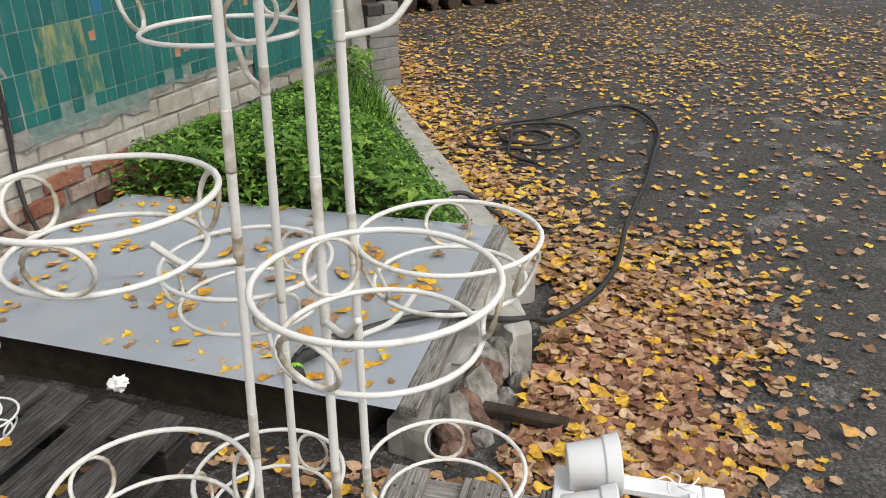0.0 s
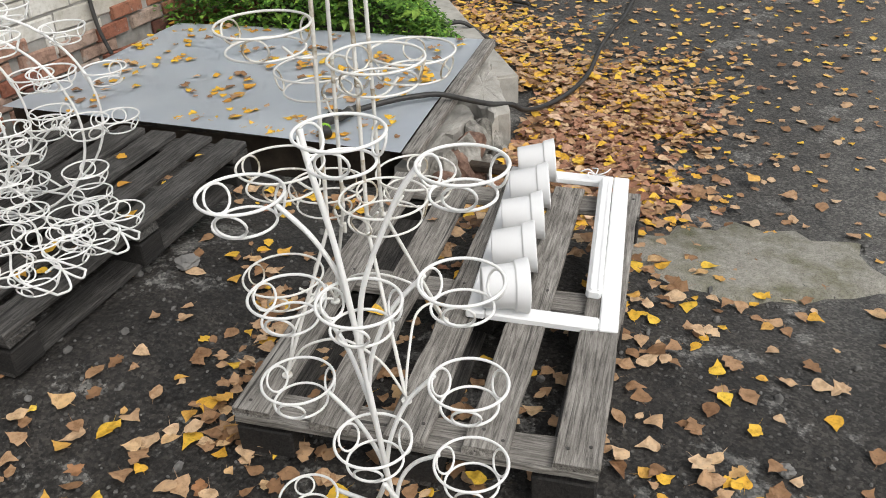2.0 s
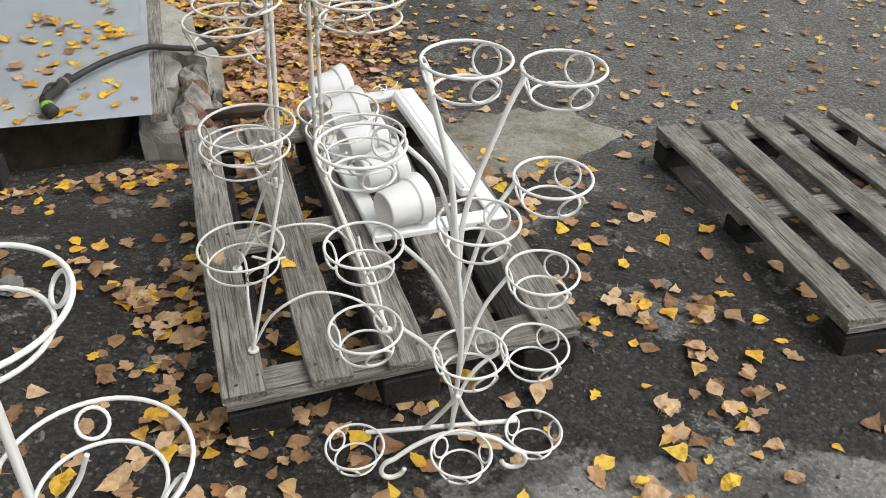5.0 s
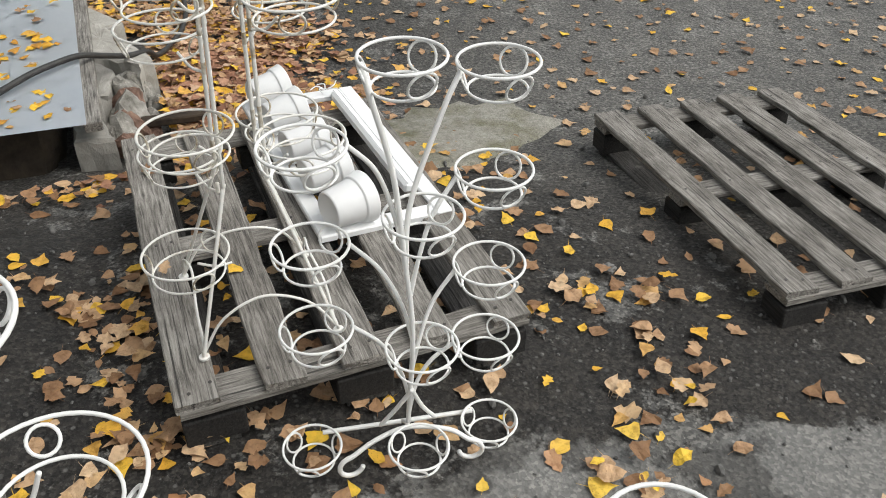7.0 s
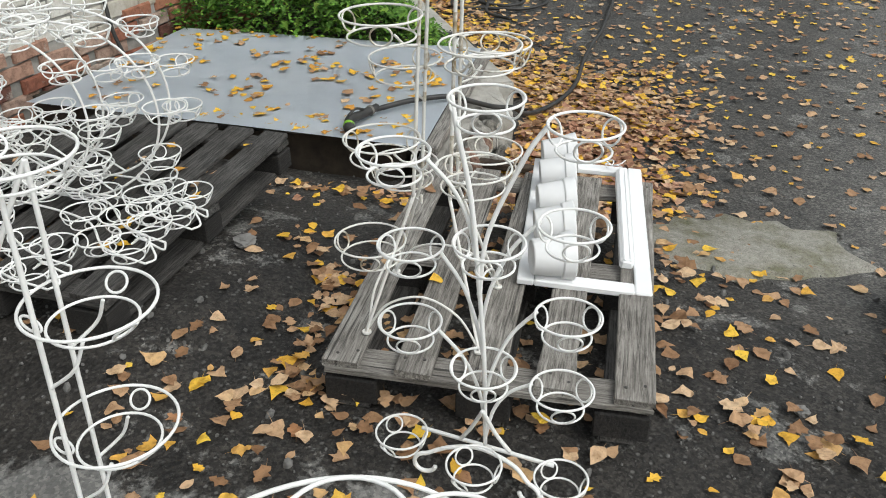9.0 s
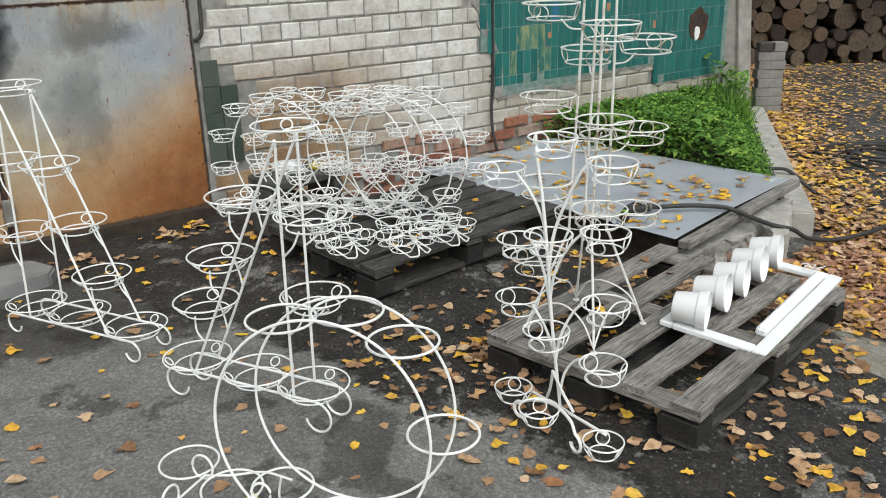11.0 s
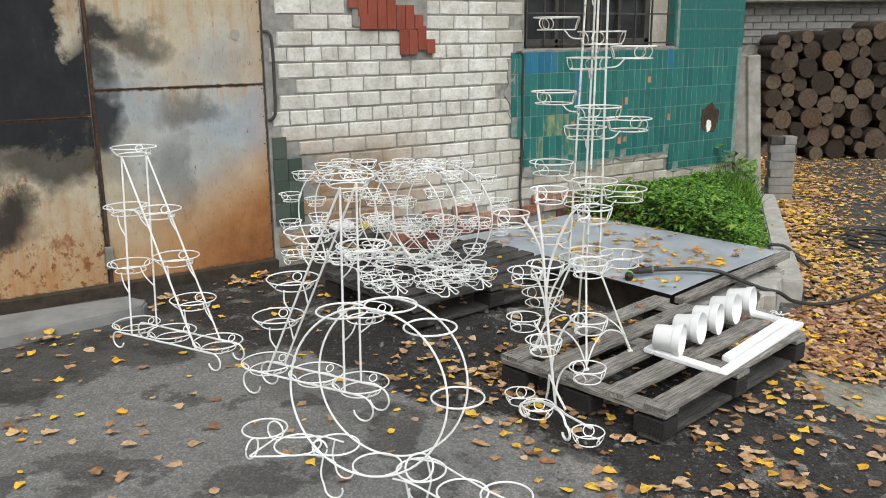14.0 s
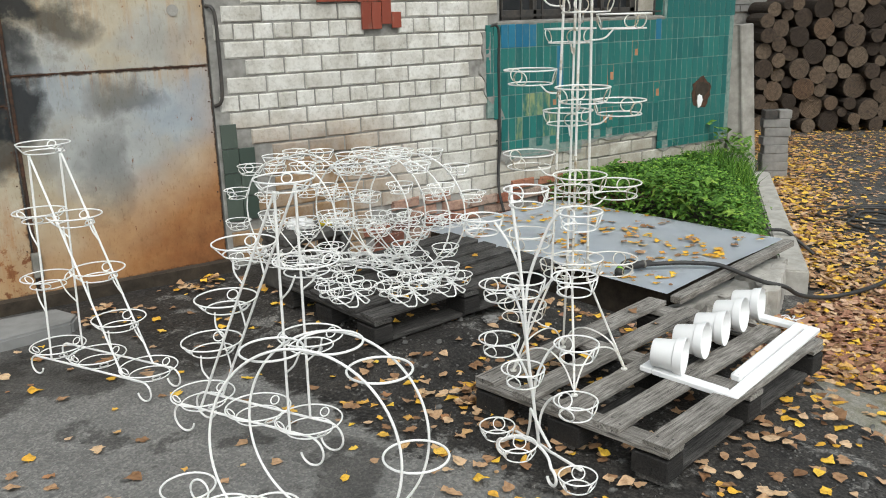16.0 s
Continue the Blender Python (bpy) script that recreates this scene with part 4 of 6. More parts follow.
def white_frame():
    n, l, r = SASH
    u = (r - n).normalized()
    L = (r - n).length
    W = (l - n).length
    m = sash_frame()
    st = thing("window_sash", m, "white plastic rectangular window sash lying on the pallet", "window sash")
    for name, size, at in (("long_member", (L, 0.05, 0.022), (L / 2, 0.025, 0)), ("long_member", (L, 0.05, 0.022), (L / 2, W - 0.025, 0)),
                           ("short_member", (0.05, W - 0.102, 0.022), (0.025, W / 2, 0)), ("short_member", (0.05, W - 0.102, 0.022), (L - 0.025, W / 2, 0))):
        ob = part(name, box_bm(*size, 0.004), M_PVC, st)
        ob.location = at
    return st


white_frame()


def white_profile():
    """A loose hollow bar lying inside the frame, along its outer long member."""
    n, l, r = SASH
    u = (r - n).normalized()
    L = (r - n).length - 0.19
    bm = box_bm(L, 0.042, 0.034, 0.008)
    for y in (-0.009, 0.009):
        box_bm(L - 0.004, 0.004, 0.004, 0, (0, y, 0.0175), bm)
    ob = part("white_profile", bm, M_PVC)
    ob.matrix_basis = sash_frame() @ pose(0.14 + L / 2, 0.0735, 0.012, 4, 0, 0.3)
    tagged(ob, "white hollow plastic bar lying in the sash", "plastic bar")


white_profile()

def pot(at, yaw, tilt):
    st_m = Matrix.Translation(at) @ pose(0, 0, 0, 0, 0, yaw) @ pose(0, 0, 0, 0, 90 + tilt, 0)
    bm = bmesh.new()
    prof = [(0.0, 0.004), (0.042, 0.004), (0.046, 0.0), (0.05, 0.0), (0.0535, 0.004), (0.061, 0.075), (0.062, 0.077), (0.0665, 0.078), (0.0675, 0.081), (0.073, 0.107), (0.0738, 0.11), (0.0724, 0.111), (0.0708, 0.108), (0.0645, 0.08), (0.06, 0.075), (0.051, 0.008), (0.0, 0.007)]
    rings = []
    for r, z in prof:
        rings.append([bm.verts.new((r * math.cos(k * math.tau / 32), r * math.sin(k * math.tau / 32), (z - 0.06) * 1.1)) for k in range(32)] if r else [bm.verts.new((0, 0, (z - 0.06) * 1.1))])
    for A, B in zip(rings, rings[1:]):
        for k in range(32):
            q = [A[k % len(A)], A[(k + 1) % len(A)], B[(k + 1) % len(B)], B[k % len(B)]]
            q = list(dict.fromkeys(q))
            if len(q) > 2:
                bm.faces.new(q)
    bmesh.ops.recalc_face_normals(bm, faces=bm.faces[:])
    ob = part("flower_pot", bm, M_PVC, smooth=True)
    ob.matrix_basis = st_m
    return tagged(ob, "white plastic flower pot lying on its side in a row", "flower pot", "row of pots")


for i in range(5):
    f = i / 4
    pot((1.892 + 0.72 * f, -0.417 + 0.182 * f, 0.2275 + 0.004 * (i % 2)), (-62, -67, -66, -69, -67)[i], (1, -4, -3, -5, -4)[i])


def plastic_tie():
    bm = bmesh.new()
    c = Vector((2.66, -0.42, 0.19))
    for k in range(5):
        a = k * 1.2
        tube(bm, curve_pts([c, c + Vector((0.02 * math.cos(a), 0.03 * math.sin(a), 0.012)), c + Vector((0.045 * math.cos(a + 0.5), 0.05 * math.sin(a + 0.5), 0.002 + 0.004 * k))], 4), 0.0022, sides=5)
    tagged(part("plastic_tie", bm, M_PVC, smooth=True), "crumpled white plastic tie knotted round the sash", "plastic tie")


plastic_tie()


# ---- the building: wall core, window, gate ----
def block(name, x0, x1, y0, y1, z0, z1, mat, label, category="wall", kind="structure"):
    return tagged(part(name, box_bm(x1 - x0, y1 - y0, z1 - z0, at=((x0 + x1) / 2, (y0 + y1) / 2, (z0 + z1) / 2)), mat), label, category, kind=kind)


CORE = WALL_Y + 0.003
WIN = (3.4, 5.09, 1.43)
wall_n = block("wall_north", 1.26, 6.0, CORE, WALL_Y + 0.4, -0.4, WIN[2], M_MORTAR, "white silicate brick wall with green tile facing")
block("wall_window_left", 1.26, WIN[0], CORE, WALL_Y + 0.4, WIN[2], 3.4, M_MORTAR, "white brick wall left of the window")
block("wall_window_right", WIN[1], 6.0, CORE, WALL_Y + 0.4, WIN[2], 3.4, M_GREEN, "tiled wall beside the window")
block("wall_over_window", WIN[0], WIN[1], CORE, WALL_Y + 0.4, 2.7, 3.4, M_MORTAR, "wall over the window")
block("wall_over_gate", -1.4, 1.26, CORE, WALL_Y + 0.4, 2.6, 3.4, M_MORTAR, "wall over the gate")
block("wall_far_left", -6.0, -1.4, CORE, WALL_Y + 0.4, -0.4, 3.4, M_MORTAR, "wall beyond the gate")
block("wall_return", 5.6, 6.0, WALL_Y + 0.41, 9.0, -0.4, 3.4, M_MORTAR, "side wall of the building")


def window():
    st = thing("window_1", Matrix.Translation((WIN[0], WALL_Y, WIN[2])), "dark barred window with dusty panes", "window", kind="structure")
    w, h = 1.41, 1.27
    fr = lambda name, sx, sz, x, z, y=0.06, d=0.05: part(name, box_bm(sx, d, sz, 0.003, (x, y, z)), M_STEEL, st)
    fr("window_frame", 0.06, h, 0.03, h / 2)
    fr("window_frame", 0.06, h, w - 0.03, h / 2)
    fr("window_frame", w, 0.07, w / 2, 0.035)
    for i, x in enumerate((0.36, 0.7, 1.05)):
        fr("mullion", 0.035, h, x, h / 2)
    fr("transom", w, 0.03, w / 2, 0.42)
    for i in range(4):
        part("pane", box_bm(0.33, 0.006, h - 0.08, 0, (0.2 + 0.345 * i, 0.08, h / 2 + 0.03)), M_GLASS, st)
    for x in (0.02, 0.2, 0.4, 0.6, 0.8, 1.0, 1.2, 1.4, 1.6):
        part("grille_bar", box_bm(0.012, 0.012, h, 0, (x + 0.01, 0.012, h / 2)), M_STEEL, st)
    for z in (0.03, 0.27, 0.6):
        part("grille_bar", box_bm(1.66, 0.012, 0.014, 0, (0.84, 0.0, z)), M_STEEL, st)
    part("window_sill", box_bm(1.75, 0.08, 0.03, 0.006, (0.84, 0.02, -0.025)), M_CONC_DARK, st, "chipped mortar sill")
    part("reveal", box_bm(0.26, 0.2, h, 0, (1.55, 0.18, h / 2)), M_BRICK, st, "white brick reveal")
    # dark panel added behind the panes, standing in for the unlit room
    part("dark_backing", box_bm(1.66, 0.02, h, 0, (0.84, 0.36, h / 2)), M_STEEL, st)
    return st


window()


def gate_leaf(x0, x1, seams, label):
    st = thing("gate_leaf", Matrix.Translation(((x0 + x1) / 2, WALL_Y + 0.02, 0.03)), label, "gate", "gate leaves", "structure")
    w, h = x1 - x0, 2.57
    zs = [0.0] + [z - 0.03 for z in seams] + [h]
    for i in range(len(zs) - 1):
        a, b = zs[i], zs[i + 1]
        ob = part("panel", box_bm(w, 0.03, b - a - 0.004, 0.003), M_GATE, st)
        ob.location = (0, 0.002 * i, (a + b) / 2)
    for z in zs[1:-1]:
        bm = bmesh.new()
        rng = random.Random(int(z * 100))
        pts = [(-w / 2 + 0.02 + (w - 0.04) * i / 40, -0.016, z + rng.uniform(-0.002, 0.002)) for i in range(41)]
        part("weld_seam", tube(bm, pts, 0.004, sides=6), M_RUST, st)
    part("edge_angle", box_bm(0.018, 0.012, h, 0.002, (-w / 2 + 0.009, -0.021, h / 2)), M_RUST, st, "rusted steel edge angle")
    part("bottom_rail", box_bm(w, 0.014, 0.035, 0.002, (0, -0.022, 0.018)), M_RUST, st, "rusted bottom rail")
    rng = random.Random(3)
    for i in range(14):
        part("rivet", tube(bmesh.new(), [(w / 2 - 0.02, -0.014, 0.1 + 0.18 * i), (w / 2 - 0.02, -0.019, 0.1 + 0.18 * i)], 0.005, sides=6), M_RUST, st)
    return st


M_RUST = simple("rusted_steel", (0.018, 0.011, 0.008), (0.1, 0.045, 0.022), 22.0, 0.85, 60.0, 0.004)
leaf_r = gate_leaf(0.175, 1.25, (1.24,), "pale painted steel gate leaf rusting from below")
leaf_l = gate_leaf(-1.39, 0.165, (1.09,), "black-blotched rusty steel gate leaf")
part("lock_plate", box_bm(0.05, 0.03, 0.14, 0.004, (-0.53, -0.03, 0.2)), M_CONC_DARK, leaf_r, "grey lock plate")
part("cover_disc", tube(bmesh.new(), [(0.36, -0.014, 1.52), (0.36, -0.018, 1.52)], 0.032, sides=20), M_CONC, leaf_r)


def handle_pipe():
    pts = curve_pts([(1.262, WALL_Y + 0.0, 1.57), (1.285, WALL_Y - 0.03, 1.56), (1.3, WALL_Y - 0.04, 1.5), (1.303, WALL_Y - 0.04, 1.28), (1.3, WALL_Y - 0.04, 1.08), (1.288, WALL_Y - 0.03, 1.02), (1.264, WALL_Y + 0.0, 1.0)], 5)
    bm = tube(bmesh.new(), pts, 0.011)
    tagged(part("gate_stay", bm, M_STEEL, smooth=True), "dark bent steel bar beside the gate", "gate stay", kind="structure")


handle_pipe()
block("gate_threshold", -1.4, 1.25, WALL_Y - 0.075, WALL_Y - 0.005, -0.1, 0.07, M_SOIL, "dark steel threshold under the gate", "threshold")
bm = prism(bmesh.new(), [(-1.9, 1.6), (-0.4, 1.85), (0.22, 1.95), (0.27, 2.05), (0.2, 2.22), (-1.9, 2.3)], -0.1, 0.06)
bmesh.ops.bevel(bm, geom=bm.edges[:], offset=0.012, segments=2, affect="EDGES")
tagged(part("gate_ramp", bm, M_STRIP), "worn pale concrete sill before the gate", "ramp", kind="structure")


def wall_cable():
    pts = curve_pts([(3.3, WALL_Y - 0.01, 1.39), (3.35, WALL_Y - 0.02, 1.4), (3.375, WALL_Y - 0.022, 1.34), (3.37, WALL_Y - 0.022, 1.1), (3.375, WALL_Y - 0.022, 0.8), (3.37, WALL_Y - 0.024, 0.5), (3.355, WALL_Y - 0.03, 0.36), (3.34, WALL_Y - 0.06, 0.2), (3.35, WALL_Y - 0.1, 0.06)], 6)
    st = thing("wall_cable", Matrix.Identity(4), "dark cable clipped to the wall and running down", "cable")
    bar("cable", st, pts, 0.011, M_RUBBER)
    for z in (1.15, 0.86, 0.58):
        part("clip", box_bm(0.04, 0.014, 0.012, 0.002, (3.372, WALL_Y - 0.012, z)), M_STEEL, st)


wall_cable()


# ---- sheet, foundation, bed edge ----
SHEET = [(2.84, 0.42), (4.16, 0.64), (3.85, 2.4), (2.62, 2.4)]


def metal_sheet():
    bm = bmesh.new()
    n = 12
    def at(s, t):
        a = Vector(SHEET[0]).lerp(Vector(SHEET[1]), s)
        b = Vector(SHEET[3]).lerp(Vector(SHEET[2]), s)
        p = a.lerp(b, t)
        z = 0.05 + 0.03 * s + 0.006 * math.sin(5 * s + 3 * t) + 0.012 * max(0, s - 0.7) * (1 - t)
        return p.x, p.y, z
    g = [[bm.verts.new(at(i / n, j / n)) for j in range(n + 1)] for i in range(n + 1)]
    for i in range(n):
        for j in range(n):
            bm.faces.new((g[i][j], g[i + 1][j], g[i + 1][j + 1], g[i][j + 1]))
    bmesh.ops.solidify(bm, geom=bm.faces[:], thickness=0.005)
    bmesh.ops.recalc_face_normals(bm, faces=bm.faces[:])
    tagged(part("metal_sheet", bm, M_SHEET, smooth=False), "flat grey metal sheet strewn with yellow leaves", "metal sheet")


metal_sheet()


def rough_mass(name, outline, z0, z1, mat, label, category, seed, jitter=0.02, kind="structure"):
    bm = prism(bmesh.new(), outline, z0, z1)
    bmesh.ops.triangulate(bm, faces=bm.faces[:])
    bmesh.ops.subdivide_edges(bm, edges=bm.edges[:], cuts=3, use_grid_fill=True)
    for v in bm.verts:
        p = v.co * 4 + Vector((seed, 0, 0))
        v.co += Vector((noise.noise(p), noise.noise(p + Vector((9, 0, 0))), noise.noise(p + Vector((0, 9, 0))))) * jitter
        p = v.co * 17
        v.co += Vector((noise.noise(p), noise.noise(p + Vector((9, 0, 0))), noise.noise(p + Vector((0, 9, 0))))) * jitter * 0.4
    return tagged(part(name, bm, mat), label, category, kind=kind)


rough_mass("foundation", [(3.0, 0.64), (3.1, 0.6), (4.1, 0.7), (3.8, 2.52), (2.76, 2.52)], -0.4, 0.015, M_SOIL, "dark earth-covered footing under the sheet", "foundation", 2, 0.022)
rough_mass("soil_edge", [(2.93, 0.64), (3.0, 0.6), (2.85, 2.45), (2.72, 2.45)], -0.3, -0.005, M_SOIL, "crumbling dark soil along the sheet's front", "soil", 8, 0.045)
def concrete_chunk(name, outline, z0, z1, label, seed, mat=None):
    """A broken flat piece of concrete: ragged outline, chipped rim, uneven top."""
    rng = random.Random(seed)
    ring = []
    pts = [Vector((*p, 0)) for p in outline]
    for i, p in enumerate(pts):
        q = pts[(i + 1) % len(pts)]
        k = max(2, int((q - p).length / 0.035))
        for j in range(k):
            r = p.lerp(q, j / k)
            ring.append(r + Vector((rng.gauss(0, 0.006), rng.gauss(0, 0.006), 0)))
    mid = sum(ring, Vector()) / len(ring)
    bm = bmesh.new()
    n = len(ring)
    rows = []
    for inset, z in ((0.0, z0), (0.0, z1 - 0.05), (0.02, z1 - 0.012), (0.05, z1), (0.3, z1 + 0.004), (0.6, z1 + 0.002)):
        rows.append([bm.verts.new((mid + (p - mid) * (1 - inset)).xy.to_3d() + Vector((rng.gauss(0, 0.004), rng.gauss(0, 0.004), z + rng.gauss(0, 0.005 if inset < 0.04 else 0.0012)))) for p in ring])
    for A, B in zip(rows, rows[1:]):
        for i in range(n):
            j = (i + 1) % n
            bm.faces.new((A[i], A[j], B[j], B[i]))
    cap = bm.verts.new((mid.x, mid.y, z1))
    for i in range(n):
        bm.faces.new((rows[-1][i], rows[-1][(i + 1) % n], cap))
    bmesh.ops.recalc_face_normals(bm, faces=bm.faces[:])
    tagged(part(name, bm, mat or M_RUBBLE), label, "concrete", kind="structure")


concrete_chunk("broken_concrete_slab", [(3.574, 0.262), (3.889, 0.435), (4.2, 0.63), (4.0, 0.66), (3.64, 0.6), (3.645, 0.476), (3.517, 0.315)], -0.4, -0.04, "pale broken concrete slab edge", 5, M_KERB)
concrete_chunk("broken_concrete_slab", [(3.63, 0.6), (3.635, 0.478), (3.56, 0.42), (3.371, 0.425), (3.242, 0.446), (3.104, 0.43), (2.994, 0.395), (2.905, 0.37), (2.93, 0.5), (3.13, 0.53)], -0.4, -0.06, "cracked grey concrete under the plank", 6, M_CONC)


def rubble(at, size, mat, seed):
    """A broken lump of old masonry with flat fractured faces."""
    rng = random.Random(seed)
    bm = bmesh.new()
    bmesh.ops.create_icosphere(bm, subdivisions=3, radius=1.0)
    cuts = [Vector((rng.gauss(0, 1), rng.gauss(0, 1), rng.gauss(0.2, 0.8))).normalized() for _ in range(9)]
    for v in bm.verts:
        d = v.co.normalized()
        k = min([1.0] + [0.72 / max(0.05, d.dot(c)) for c in cuts if d.dot(c) > 0.05])
        k *= 1 + 0.16 * noise.noise(d * 3.1 + Vector((seed, 0, 0))) + 0.06 * noise.noise(d * 9 + Vector((0, seed, 0)))
        v.co = Vector((d.x * size[0], d.y * size[1], d.z * size[2])) * k
    ob = part("masonry_rubble", bm, mat)
    ob.matrix_basis = Matrix.Translation(at) @ pose(0, 0, 0, rng.uniform(-15, 15), rng.uniform(-15, 15), rng.uniform(0, 360))
    tagged(ob, "broken lump of old masonry at the slab's ragged edge", "rubble", "masonry rubble")


for i, (x, y, z, w, h, mat) in enumerate(((3.545, 0.36, -0.15, 0.085, 0.1, M_RUBBLE), (3.45, 0.37, -0.14, 0.075, 0.09, M_RUBBLE), (3.37, 0.36, -0.15, 0.08, 0.1, M_OLDBRICK), (3.28, 0.355, -0.16, 0.085, 0.11, M_RUBBLE),
                                          (3.2, 0.345, -0.17, 0.08, 0.1, M_OLDBRICK), (3.12, 0.36, -0.16, 0.075, 0.1, M_RUBBLE), (3.05, 0.33, -0.18, 0.07, 0.09, M_OLDBRICK), (3.24, 0.27, -0.22, 0.06, 0.07, M_OLDBRICK),
                                          (3.4, 0.285, -0.23, 0.055, 0.06, M_RUBBLE), (3.13, 0.26, -0.23, 0.05, 0.06, M_RUBBLE), (3.5, 0.27, -0.23, 0.05, 0.07, M_RUBBLE), (2.98, 0.3, -0.17, 0.05, 0.05, M_OLDBRICK))):
    rubble((x, y, z), (w, w * 0.85, h), mat, 40 + i)


def edge_plank():
    a, b = Vector((2.9, 0.39, 0.0)), Vector((4.2, 0.6, 0.045))
    d = b - a
    ob = part("edge_plank", box_bm(d.length, 0.065, 0.04, 0.004), M_WOOD)
    ob.matrix_basis = Matrix.Translation((a + b) / 2 + Vector((0.0, 0.023, 0.006))) @ Matrix.Rotation(math.atan2(d.y, d.x), 4, "Z") @ Matrix.Rotation(-math.atan2(d.z, d.xy.length), 4, "Y")
    tagged(ob, "grey weathered plank under the sheet's edge", "plank")
    ob = part("old_beam", box_bm(0.29, 0.05, 0.032, 0.005), M_BARK)
    ob.matrix_basis = pose(3.24, 0.16, ground_z(3.24, 0.16) + 0.07, 0, 2, -83)
    tagged(ob, "short dark rotting beam among leaves", "beam")


edge_plank()


def bed_kerb():
    a, b = Vector((4.05, 0.56)), Vector((6.75, 2.75))
    d = (b - a).normalized()
    n = Vector((d.y, -d.x))
    st = thing("bed_kerb", Matrix.Identity(4), "pale concrete kerb edging the weed bed", "kerb", kind="structure")
    L = (b - a).length
    k = 4
    for i in range(k):
        p, q = a + d * (L * i / k + 0.004), a + d * (L * (i + 1) / k - 0.004)
        bm = prism(bmesh.new(), [p, p + n * 0.16, q + n * 0.16, q], -0.42, -0.085 - 0.006 * i)
        bmesh.ops.bevel(bm, geom=bm.edges[:], offset=0.012, segments=2, affect="EDGES")
        part("kerb_stone", bm, M_KERB, st)


bed_kerb()
bm = prism(bmesh.new(), [(4.1, 0.62), (6.7, 2.75), (6.2, 3.0), (3.7, 2.52)], -0.4, -0.08)
tagged(part("bed_soil", bm, M_SOIL), "dark soil of the weed bed", "soil", kind="structure")


def edge_gap(x, y):
    """How far inside the bed's kerb a place lies."""
    return (0.63 * (4.05 - x) + 0.777 * (y - 0.56))


def in_bed(x, y):
    return edge_gap(x, y) > 0.07 and x > 4.14 - (y - 0.64) * 0.176 and y < WALL_Y - 0.03 and x < 6.35


def leaf_blade(bm, c, d, e, up, s, w):
    """A folded, pointed leaf of four triangles."""
    a = bm.verts.new(c - d * s)
    m1 = bm.verts.new(c + up * (s * 0.12))
    t = bm.verts.new(c + d * s - up * (s * 0.25))
    l = bm.verts.new(c + e * (s * w) - d * s * 0.15 + up * s * 0.22)
    r = bm.verts.new(c - e * (s * w) - d * s * 0.15 + up * s * 0.22)
    for q in ((a, m1, l), (m1, t, l), (a, r, m1), (m1, r, t)):
        bm.faces.new(q)


def canopy(x, y):
    g = max(0.0, edge_gap(x, y) - 0.05)
    wall = smooth01((WALL_Y + 0.1 - y) / 0.5)
    return -0.05 + 0.1 + 0.25 * smooth01(g / 0.5) * (0.75 + 0.25 * wall) + 0.06 * noise.noise((x * 3.5, y * 3.5, 1)) + 0.03 * noise.noise((x * 9, y * 9, 4))


